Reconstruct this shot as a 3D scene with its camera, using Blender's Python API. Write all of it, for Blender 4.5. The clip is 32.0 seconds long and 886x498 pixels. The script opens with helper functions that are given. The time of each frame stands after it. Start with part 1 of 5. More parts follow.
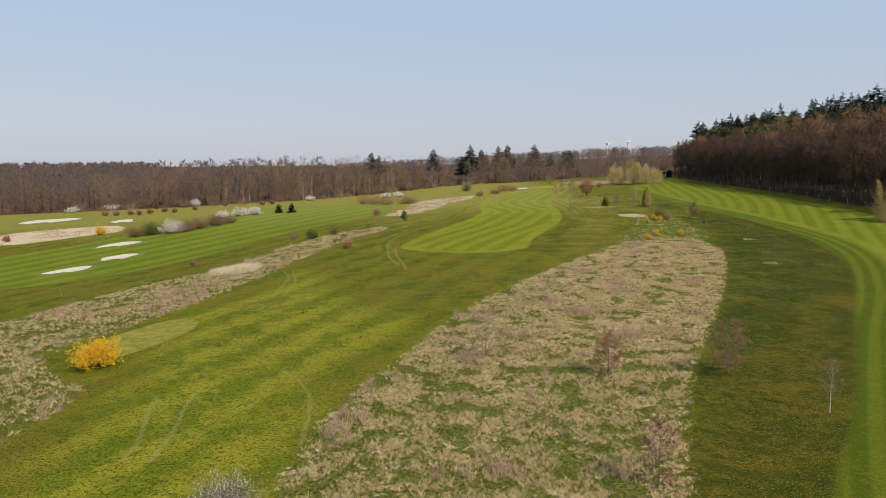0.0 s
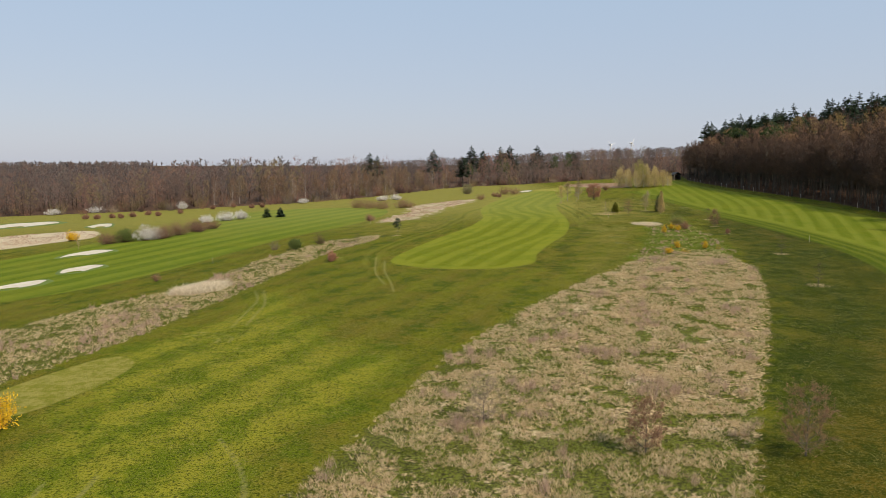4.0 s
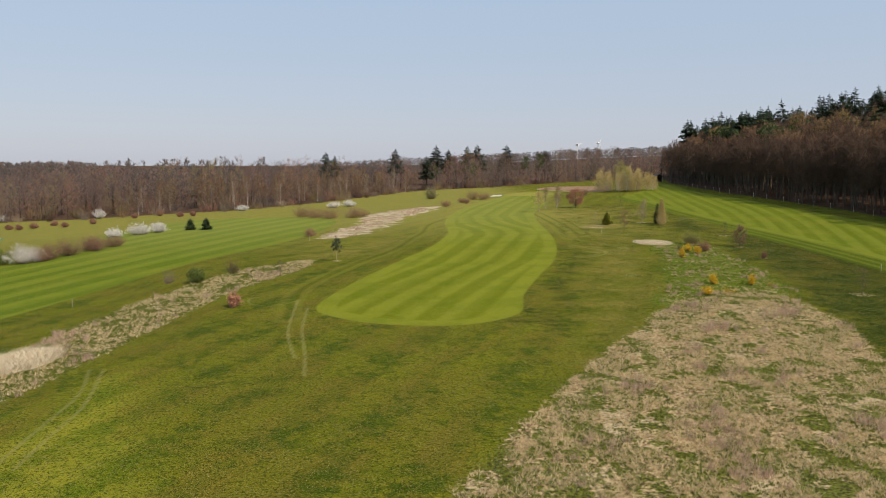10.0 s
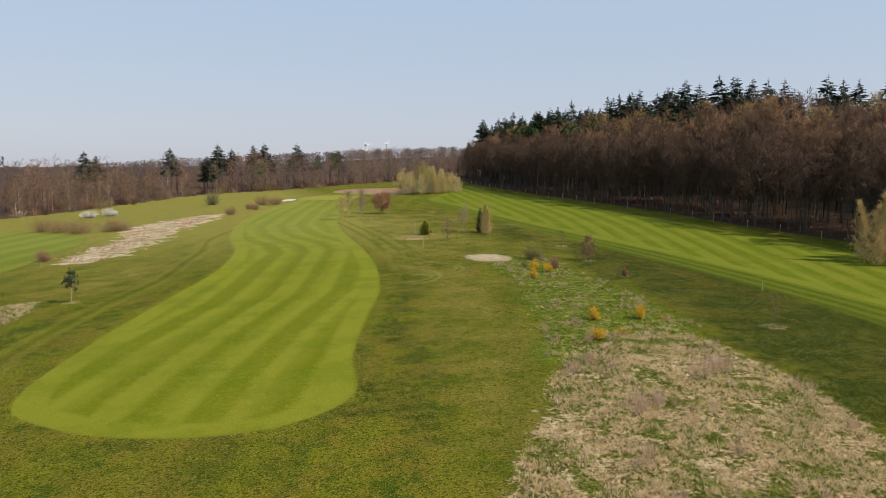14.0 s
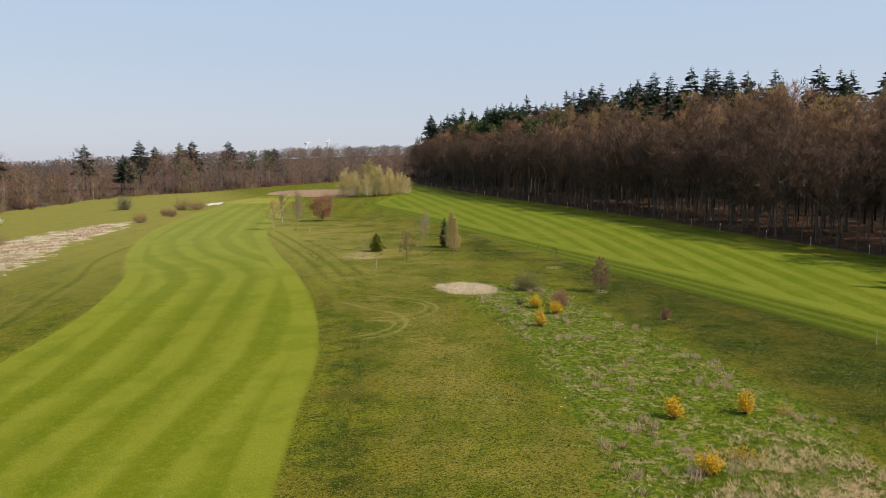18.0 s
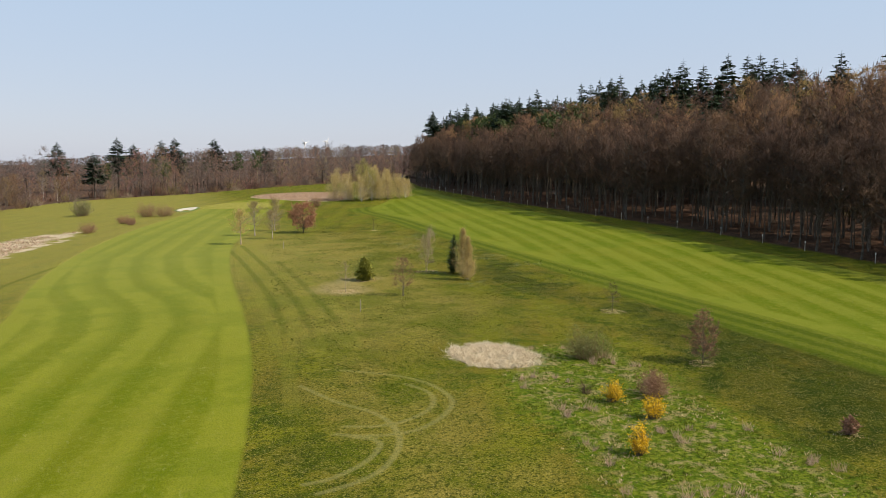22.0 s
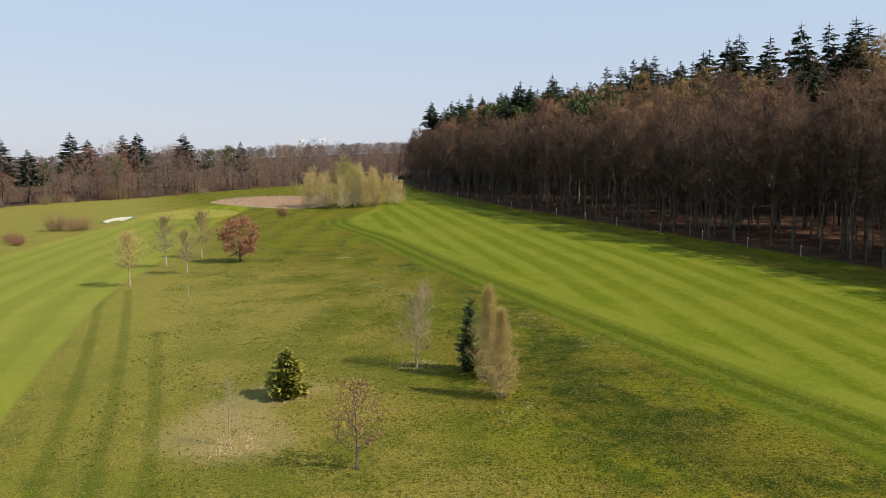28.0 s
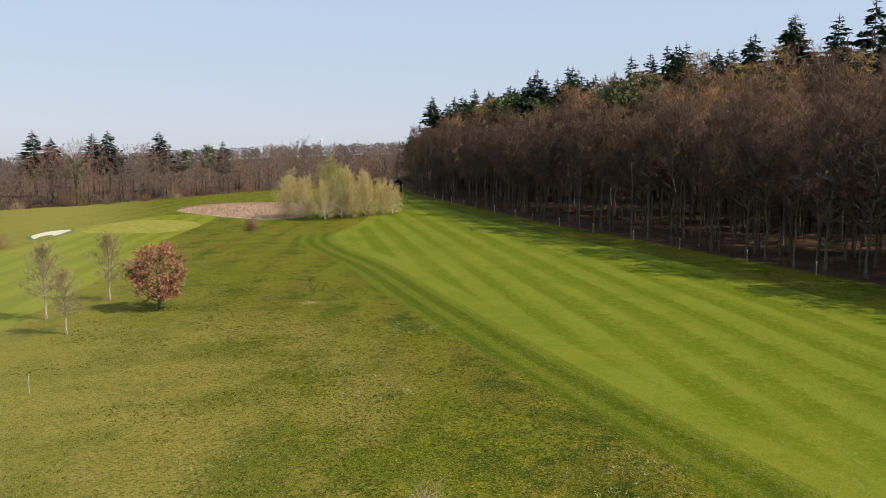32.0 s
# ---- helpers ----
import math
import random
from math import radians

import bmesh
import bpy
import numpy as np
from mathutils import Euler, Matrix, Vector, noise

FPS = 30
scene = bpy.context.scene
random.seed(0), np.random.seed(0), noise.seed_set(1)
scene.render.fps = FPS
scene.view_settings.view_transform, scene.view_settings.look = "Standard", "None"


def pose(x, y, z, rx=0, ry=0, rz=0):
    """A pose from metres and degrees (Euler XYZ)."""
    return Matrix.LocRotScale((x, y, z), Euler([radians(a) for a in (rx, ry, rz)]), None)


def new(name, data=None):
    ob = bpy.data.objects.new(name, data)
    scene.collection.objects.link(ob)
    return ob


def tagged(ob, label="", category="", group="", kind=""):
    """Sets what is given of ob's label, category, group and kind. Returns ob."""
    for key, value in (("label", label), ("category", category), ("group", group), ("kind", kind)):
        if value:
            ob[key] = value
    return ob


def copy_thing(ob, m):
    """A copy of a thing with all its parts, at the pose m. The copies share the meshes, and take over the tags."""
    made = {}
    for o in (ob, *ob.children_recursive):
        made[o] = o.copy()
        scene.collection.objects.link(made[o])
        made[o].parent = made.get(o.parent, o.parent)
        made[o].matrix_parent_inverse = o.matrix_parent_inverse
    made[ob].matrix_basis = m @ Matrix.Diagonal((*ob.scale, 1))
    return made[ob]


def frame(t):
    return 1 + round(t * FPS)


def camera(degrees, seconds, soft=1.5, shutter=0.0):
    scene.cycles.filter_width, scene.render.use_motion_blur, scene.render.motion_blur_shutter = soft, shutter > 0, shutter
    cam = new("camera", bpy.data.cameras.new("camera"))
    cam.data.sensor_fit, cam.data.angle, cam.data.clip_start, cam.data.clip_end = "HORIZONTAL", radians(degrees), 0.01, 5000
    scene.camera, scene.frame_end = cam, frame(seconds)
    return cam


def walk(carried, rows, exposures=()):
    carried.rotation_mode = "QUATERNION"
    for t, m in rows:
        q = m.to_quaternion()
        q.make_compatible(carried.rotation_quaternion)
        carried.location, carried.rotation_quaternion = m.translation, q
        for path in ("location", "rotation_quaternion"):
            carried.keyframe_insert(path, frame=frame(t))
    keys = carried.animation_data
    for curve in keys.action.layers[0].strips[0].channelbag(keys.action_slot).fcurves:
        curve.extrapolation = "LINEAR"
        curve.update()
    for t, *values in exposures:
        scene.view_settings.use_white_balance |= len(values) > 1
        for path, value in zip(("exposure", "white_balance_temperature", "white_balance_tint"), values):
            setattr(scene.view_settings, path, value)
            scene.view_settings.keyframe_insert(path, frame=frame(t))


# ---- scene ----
# ---------------------------------------------------------------- camera
EXPOSURE = 0.42
cam = camera(61.1, 32.0, soft=0.8)
PATH = [  # seconds, x, y, z, heading, tilt, lean
    (0.0, -0.00, 0.00, 12.28, 0.19, -6.53, -0.20),
    (0.5, 0.07, 1.33, 12.32, 0.23, -6.59, -0.22),
    (1.0, 0.14, 2.70, 12.36, 0.27, -6.57, -0.19),
    (1.5, 0.23, 4.16, 12.42, 0.28, -6.60, -0.14),
    (2.0, 0.35, 5.72, 12.49, 0.31, -6.60, -0.10),
    (2.5, 0.47, 7.39, 12.56, 0.31, -6.60, -0.14),
    (3.0, 0.60, 9.16, 12.64, 0.32, -6.57, -0.06),
    (3.5, 0.73, 11.01, 12.71, 0.31, -6.52, 0.01),
    (5.5, 1.37, 19.84, 12.94, 0.36, -6.51, -0.02),
    (6.0, 1.53, 22.36, 12.99, 0.36, -6.50, 0.01),
    (6.5, 1.68, 24.92, 13.04, 0.39, -6.50, 0.03),
    (7.0, 1.82, 27.53, 13.08, 0.43, -6.50, 0.01),
    (7.5, 1.97, 30.18, 13.12, 0.44, -6.49, 0.04),
    (8.0, 2.10, 32.86, 13.16, 0.44, -6.51, 0.03),
    (8.5, 2.23, 35.58, 13.20, 0.43, -6.50, 0.05),
    (9.0, 2.34, 38.33, 13.23, 0.42, -6.49, 0.12),
    (9.5, 2.43, 41.12, 13.26, 0.43, -6.52, 0.12),
    (10.0, 2.51, 43.94, 13.27, -2.27, -6.52, 0.06),
    (10.5, 2.56, 46.81, 13.28, -2.35, -6.49, 0.03),
    (11.0, 2.62, 49.72, 13.29, -3.81, -6.52, -0.02),
    (11.5, 2.67, 52.70, 13.28, -7.99, -6.46, -0.07),
    (12.0, 2.74, 55.71, 13.28, -11.76, -6.45, -0.10),
    (12.5, 2.85, 58.77, 13.27, -15.39, -6.46, -0.22),
    (13.0, 3.03, 61.85, 13.25, -18.19, -6.46, -0.09),
    (13.5, 3.29, 64.95, 13.25, -18.24, -6.47, -0.06),
    (14.0, 3.64, 68.05, 13.24, -18.26, -6.48, -0.03),
    (14.5, 4.04, 71.14, 13.23, -19.34, -6.53, 0.07),
    (16.5, 6.92, 83.54, 13.16, -22.71, -6.53, -0.02),
    (17.0, 7.83, 86.58, 13.16, -22.69, -6.53, -0.08),
    (17.5, 8.78, 89.60, 13.15, -22.68, -6.54, -0.03),
    (18.0, 9.76, 92.60, 13.15, -22.70, -6.55, 0.03),
    (18.5, 10.78, 95.58, 13.14, -22.69, -6.54, -0.03),
    (19.0, 11.82, 98.55, 13.15, -22.71, -6.53, 0.01),
    (19.5, 12.90, 101.51, 13.15, -22.73, -6.55, 0.05),
    (20.0, 14.00, 104.44, 13.15, -22.74, -6.54, 0.14),
    (20.5, 15.13, 107.36, 13.16, -22.73, -6.55, 0.14),
    (21.0, 16.26, 110.27, 13.15, -22.73, -6.54, 0.08),
    (21.5, 17.39, 113.17, 13.15, -22.71, -6.53, 0.12),
    (22.0, 18.54, 116.06, 13.13, -22.70, -6.54, 0.15),
    (22.5, 19.70, 118.95, 13.11, -22.71, -6.52, 0.16),
    (23.0, 20.89, 121.85, 13.09, -22.71, -6.54, 0.17),
    (23.5, 22.09, 124.78, 13.06, -22.74, -6.55, 0.16),
    (24.0, 23.31, 127.73, 13.04, -22.73, -6.56, 0.15),
    (24.5, 24.54, 130.72, 13.01, -22.74, -6.55, 0.20),
    (25.0, 25.79, 133.74, 12.99, -22.70, -6.58, 0.06),
    (25.5, 27.04, 136.77, 12.96, -22.70, -6.53, 0.06),
    (27.5, 32.09, 149.01, 12.81, -22.68, -6.54, 0.06),
    (28.0, 33.26, 152.06, 12.80, -22.70, -6.64, 0.03),
    (28.5, 34.42, 155.11, 12.81, -22.70, -6.60, 0.06),
    (29.0, 35.56, 158.14, 12.82, -22.71, -6.63, 0.02),
    (29.5, 36.68, 161.15, 12.83, -22.72, -6.65, -0.07),
    (30.0, 37.81, 164.14, 12.85, -22.74, -6.64, -0.08),
    (30.5, 38.94, 167.12, 12.87, -22.75, -6.62, -0.05),
    (31.0, 40.09, 170.08, 12.89, -22.73, -6.61, -0.02),
    (31.5, 41.24, 173.04, 12.91, -22.73, -6.65, 0.06),
    (32.0, 42.40, 176.00, 12.94, -22.74, -6.56, 0.12),
]
walk(cam, [(t, pose(x, y, z, 90 + tilt, 0, head) @ pose(0, 0, 0, 0, 0, lean)) for t, x, y, z, head, tilt, lean in PATH],
     exposures=[(0.0, EXPOSURE - 0.11, 6850, 14), (9.5, EXPOSURE - 0.12, 6850, 14), (16.0, EXPOSURE - 0.02, 6850, 14), (32.0, EXPOSURE + 0.11, 6850, 14)])

# ---------------------------------------------------------------- sky and sun
SUN_ELEVATION = radians(44)
SUN_TO = Vector((0.73, -0.68, 0)).normalized()
world = bpy.data.worlds.new("sky")
scene.world = world
world.use_nodes = True
wn = world.node_tree.nodes
sky = wn.new("ShaderNodeTexSky")
sky.sky_type = "NISHITA"
sky.sun_disc = False
sky.sun_elevation = SUN_ELEVATION
sky.sun_rotation = math.atan2(SUN_TO.x, SUN_TO.y)
sky.air_density, sky.dust_density, sky.ozone_density = 1.0, 0.8, 1.5
wn["Background"].inputs["Strength"].default_value = 0.10
def world_mix(fac, low, high):
    m = wn.new("ShaderNodeMix")
    m.data_type = "RGBA"
    for k, v in ((0, fac), (6, low), (7, high)):
        if isinstance(v, bpy.types.NodeSocket):
            world.node_tree.links.new(v, m.inputs[k])
        else:
            m.inputs[k].default_value = v
    return m.outputs[2]


# thin spring haze over the whole sky, a little warmer towards the horizon
coord, axes, height = wn.new("ShaderNodeTexCoord"), wn.new("ShaderNodeSeparateXYZ"), wn.new("ShaderNodeMapRange")
world.node_tree.links.new(coord.outputs["Generated"], axes.inputs[0])
world.node_tree.links.new(axes.outputs["Z"], height.inputs["Value"])
height.inputs["From Max"].default_value = 0.32
haze = world_mix(height.outputs[0], (3.98, 4.48, 5.42, 1), (3.22, 4.76, 6.4, 1))
world.node_tree.links.new(world_mix(0.82, sky.outputs[0], haze), wn["Background"].inputs["Color"])
sun_data = bpy.data.lights.new("sun", "SUN")
sun_data.energy, sun_data.angle, sun_data.color = 4.6, radians(0.6), (1.0, 0.94, 0.84)
sun = new("sun", sun_data)
ray_dir = -(SUN_TO * math.cos(SUN_ELEVATION) + Vector((0, 0, math.sin(SUN_ELEVATION))))
sun.rotation_euler = ray_dir.to_track_quat("-Z", "Y").to_euler()

# ---------------------------------------------------------------- terrain
STEP, GX0, GY0 = 80.0, -240.0, -40.0
HEIGHTS = np.array([  # ground heights on an 80 m grid, rows going north
    [-8.3, -7.5, -5.9, -4.8, -3.2, -0.9, 2.1, 5.4],
    [-9.1, -8.2, -5.0, -2.9, -1.6, 1.6, 4.8, 7.9],
    [-10.1, -8.5, -5.9, -0.3, 1.1, 4.2, 7.3, 10.3],
    [-9.9, -7.4, -3.6, 0.4, 2.6, 6.5, 9.4, 12.2],
    [-8.8, -5.5, -1.9, 0.5, 3.7, 7.8, 10.7, 13.4],
    [-5.8, -4.3, -1.7, 0.9, 3.9, 7.4, 10.8, 14.0],
    [-4.4, -3.6, -1.4, 0.9, 3.7, 6.9, 10.6, 14.2],
    [-3.7, -3.1, -1.1, 1.1, 3.6, 6.7, 10.3, 14.1],
])


def cubic(t):
    return [(-t**3 + 2 * t * t - t) / 2, (3 * t**3 - 5 * t * t + 2) / 2, (-3 * t**3 + 4 * t * t + t) / 2, (t**3 - t * t) / 2]


def ground_z(x, y):
    """Height of the ground; takes numbers or arrays."""
    x, y = np.asarray(x, float), np.asarray(y, float)
    u = np.clip((x - GX0) / STEP, 0, 6.999)
    v = np.clip((y - GY0) / STEP, 0, 6.999)
    i, j = u.astype(int), v.astype(int)
    bu, bv = cubic(u - i), cubic(v - j)
    z = np.zeros(np.broadcast(x, y).shape)
    for a in range(4):
        for b in range(4):
            z = z + bv[a] * bu[b] * HEIGHTS[np.clip(j - 1 + a, 0, 7), np.clip(i - 1 + b, 0, 7)]
    # wooded ridge beyond the course
    z = z + 10 * np.exp(-((x - 190) / 330) ** 2 - ((y - 950) / 300) ** 2)
    # shallow bank and hollow beside the fairway
    z = z + 0.5 * np.exp(-((x - 4) / 5) ** 2 - ((y - 168) / 9) ** 2) - 0.4 * np.exp(-((x + 4) / 6) ** 2 - ((y - 166) / 8) ** 2)
    return z


def gz(x, y):
    return float(ground_z(x, y))


def smooth_loop(points, closed=True, n=6):
    """A rounded line through a few corners."""
    p = np.array(points, float)
    m = len(p)
    out = []
    for k in range(m if closed else m - 1):
        q = [p[(k + d) % m] if closed else p[min(max(k + d, 0), m - 1)] for d in (-1, 0, 1, 2)]
        for s in range(n):
            b = cubic(s / n)
            out.append(sum(b[a] * q[a] for a in range(4)))
    if not closed:
        out.append(p[-1])
    return np.array(out)


def edge_distance(px, py, loop):
    """Distance to a closed line, negative inside."""
    d2 = np.full(px.shape, 1e12)
    inside = np.zeros(px.shape, bool)
    for k in range(len(loop)):
        ax, ay = loop[k - 1]
        bx, by = loop[k]
        ex, ey = bx - ax, by - ay
        t = np.clip(((px - ax) * ex + (py - ay) * ey) / (ex * ex + ey * ey + 1e-9), 0, 1)
        d2 = np.minimum(d2, (px - ax - t * ex) ** 2 + (py - ay - t * ey) ** 2)
        if abs(ey) > 1e-9:
            cross = ((ay > py) != (by > py)) & (px < ax + ex * (py - ay) / ey)
            inside ^= cross
    return np.where(inside, -1, 1) * np.sqrt(d2)


def line_distance(px, py, line):
    """Distance to an open line."""
    best = np.full(px.shape, 1e12)
    for k in range(1, len(line)):
        ax, ay = line[k - 1]
        bx, by = line[k]
        ex, ey = bx - ax, by - ay
        t = np.clip(((px - ax) * ex + (py - ay) * ey) / (ex * ex + ey * ey + 1e-9), 0, 1)
        d2 = (px - ax - t * ex) ** 2 + (py - ay - t * ey) ** 2
        best = np.minimum(best, d2)
    return np.sqrt(best)


FAIRWAY = smooth_loop([(-7, 117), (-4, 111), (1, 107.5), (7, 106.5), (12, 110), (13.6, 118), (17, 129), (21, 141), (24.5, 158), (26.5, 175), (28.5, 200), (32, 225),
                       (40, 255), (47, 285), (57, 318), (50, 330), (40, 318), (30, 290), (20, 262), (13, 232), (9.5, 205), (9, 182), (6.5, 163), (1, 146), (-4, 130)])
EAST_FAIRWAY = smooth_loop([(67, 272), (66.3, 246), (65, 227), (63.8, 205), (63.2, 180), (63.2, 160), (62.8, 145), (62, 128), (60.6, 112), (56, 95), (47, 76), (38, 61), (29, 45), (21, 30), (12, 10), (44, -10), (64, 40), (79, 90),
                            (83, 131), (85, 155), (87, 180), (88.5, 210), (90.5, 236), (92, 275), (98, 315), (104, 345), (95, 345), (79, 296)])
WEST_FAIRWAY = smooth_loop([(-80, 100), (-54, 104), (-43, 118), (-36, 138), (-30, 158), (-20, 178), (-15, 205), (-18, 226), (-34, 240), (-58, 238), (-66, 205), (-76, 165), (-92, 130)])
GREEN = smooth_loop([(34, 310), (40, 300), (48, 296), (53, 303), (51, 316), (42, 322)])
TEE = smooth_loop([(-31, 62), (-27, 58.5), (-24, 64), (-23.5, 70), (-27, 72)])
MEADOW = smooth_loop([(-8, 30), (-7.5, 41), (-6, 48), (-3.5, 55), (2, 71), (11, 88), (20, 102), (26, 111), (32, 117), (38, 117.5), (38.5, 108), (36.5, 98), (28.5, 77),
                      (21, 60), (15.5, 47), (11, 32), (9, 15), (-8, 15)])
WEEDS = smooth_loop([(25, 112), (29, 122), (35, 140), (37, 152), (43, 158), (47, 155), (45, 142), (43.5, 128), (40.5, 116), (34, 113)])
LUSH = [smooth_loop(p) for p in ([(10, 20), (12, 33), (15, 46), (21.5, 60), (29, 77), (37.5, 100), (41, 116), (44.5, 130), (46, 144), (51, 156), (56, 168), (61, 160), (60, 138), (58, 112), (52, 92), (43, 70), (33, 53), (25, 38), (20, 20)],
                                 [(50, 168), (47, 186), (55, 200), (57, 225), (62, 238), (61, 205), (60, 180), (57, 166)], [(15, 104), (18, 114), (21.5, 128), (25, 142), (28.5, 158), (26.5, 160), (22.5, 142), (16, 120), (12, 108)])]
WEST_MEADOW = smooth_loop([(-30, 38), (-25.5, 42), (-25, 50), (-29, 54), (-33, 60), (-30, 71), (-27, 80), (-22.5, 102), (-18, 128), (-12, 142), (-12, 151), (-17, 149), (-24, 138), (-29, 120), (-31, 106),
                           (-38, 96), (-42, 86), (-46, 72), (-52, 50), (-46, 34)])
STRAW_RING = smooth_loop([(36.7, 157.4), (37.7, 155.3), (39.8, 154.2), (41.6, 155.5), (41.3, 158.2), (39.4, 160.2), (37.6, 159.6)])
FAR_STRAW = smooth_loop([(-15, 183), (-9, 181), (-3, 200), (0, 219), (7, 245), (10, 262), (2, 256), (-7, 240), (-10, 226), (-9, 208)])
REED_BED = smooth_loop([(52, 342), (55, 328), (59, 316), (64, 306), (70, 306), (76, 320), (78, 338), (68, 352), (58, 352)])
NORTH_STRAW = smooth_loop([(-112, 190), (-99, 166), (-86, 176), (-80, 184), (-90, 200)])
FRESH = smooth_loop([(-8, 30), (-8.5, 44), (-7, 54), (-2, 66), (-10, 78), (-18, 98), (-22, 84), (-27, 72), (-23, 56), (-22, 44), (-20, 28)])
SERE = [smooth_loop(p) for p in ([(15, 90), (21, 104), (27, 120), (32, 138), (34, 152), (31, 165), (27, 150), (25, 135), (19, 112)],
                                 [(30, 164), (33, 196), (36, 224), (46, 232), (56, 224), (54, 206), (47, 192), (46, 172), (38, 163)], [(-6, 152), (-16, 156), (-14, 166), (2, 176), (4, 170)])]
DRY = smooth_loop([(34, 184), (36, 181), (39, 182), (39, 186.5), (42, 188), (40, 190.5), (36, 187.5)])
FOREST_EDGE = [(90, -60), (92, 20), (91, 100), (91, 140), (92.5, 175), (95.5, 200), (96, 230), (97, 270), (101, 306), (108, 350), (118, 385), (125, 420)]
WOOD_EDGE = [(-420, 330), (-260, 290), (-160, 268), (-91, 260), (-50, 274), (-30, 302), (-13, 340), (0, 368), (18, 380), (34, 382), (50, 392), (70, 408), (92, 416), (125, 420)]
FLOOR = np.array(FOREST_EDGE + WOOD_EDGE[::-1] + [(-2500, 330), (-2500, 4500), (3000, 4500), (3000, -60)])
TRACKS = [smooth_loop(p, False) for p in (
    [(28.7, 158.6), (30.5, 157.3), (32.6, 155.2), (33.5, 152.9), (33.4, 150.3), (31.8, 148.2), (29.9, 147.2), (28.1, 147.5), (26.7, 148.3)], [(27.3, 149.1), (29.3, 148.4), (31.3, 149.2), (32.5, 150.6), (32.8, 152.3), (32.2, 154.0)],
    [(26.8, 156.0), (27.9, 152.7), (29.1, 150.5), (29.5, 148.5), (29.1, 146.2), (27.8, 144.1), (26.3, 143.1), (24.6, 142.7)], [(27.3, 147.7), (28.2, 146.9), (28.1, 146.0), (27.0, 144.7), (25.4, 143.8), (24.3, 143.7)],
    [(-13.0, 124.4), (-14.8, 123.2), (-14.1, 120.3), (-11.8, 118.6), (-9.6, 120.0)], [(-9.4, 121.0), (-8.5, 109.7), (-7.7, 104.5), (-6.3, 98.7)], [(-7.8, 116.5), (-7.1, 107.9), (-5.7, 99.7), (-5.0, 94.3)],
    [(-22.3, 78.0), (-21.4, 78.6), (-20.0, 78.0), (-18.9, 76.7), (-18.9, 75.4)], [(-22.8, 79.0), (-21.2, 79.5), (-19.7, 78.9), (-18.0, 77.3), (-17.7, 75.3)],
    [(-20.5, 99.2), (-18.4, 91.0), (-18.1, 85.7), (-17.8, 81.2)], [(-21.6, 99.4), (-19.7, 93.0), (-19.3, 85.7), (-19.0, 80.7)],
    [(-17.1, 38), (-17.4, 41), (-18.4, 44.5), (-19.3, 48.8)], [(-15.6, 38), (-16.0, 43), (-16.6, 46), (-16.9, 49.6)], [(-8, 40), (-9, 48), (-12, 54)])]
MOWN = [smooth_loop(p, False) for p in (
    [(30.7, 222), (30.6, 207), (30.1, 189), (29.0, 174), (27.2, 162), (25.6, 152)],
    [(32.9, 223), (32.6, 206), (32.0, 188), (30.9, 174), (29.2, 162)],
    [(34.6, 205), (33.9, 188), (33.0, 174), (31.8, 163)],
    [(13, 222), (6, 200), (4, 180), (0, 160), (-6, 142), (-10, 126), (-9, 112)])]
EAST_APRON = smooth_loop([(63, 276), (62.6, 257), (61.6, 240), (60.8, 226), (60.6, 210), (60.4, 196), (59.6, 183), (58.4, 170), (57.8, 158), (57.6, 146), (57.2, 132), (56, 118), (52.6, 102), (47.2, 86), (36.6, 66), (30.4, 54.4), (24.8, 44), (17.6, 32.5), (12, 22), (40, 20), (70, 80), (76, 140), (78, 200), (78, 270)])
OCHRE = [smooth_loop(p) for p in ([(11, 28), (12.6, 37), (16.5, 45), (21, 54), (26, 58), (32, 68), (39, 77), (41, 74), (34, 62), (27, 50), (20, 38), (16, 28)], [(51.5, 134), (54, 144), (56, 156), (57, 146), (55.5, 132), (53, 126)],
                                  [(43, 84), (47, 98), (51, 108), (50, 98), (46, 86)])]
WAVE_Y = [60, 100, 116, 127, 142, 150.5, 164.5, 175, 184, 195, 203, 218, 250, 300, 340]
EAST_Y = [-40, 40, 130, 155, 170, 185, 200, 215, 260, 360]
EAST_X = [-88, -52, -11.5, -0.8, 5.3, 10.8, 15.6, 19.6, 28.9, 49]
WAVE_X = [-22, -6.5, -0.9, 3.6, 10.4, 12.8, 16.4, 19.1, 19.1, 16.6, 16, 16.5, 24, 38, 50]

# ---------------------------------------------------------------- materials


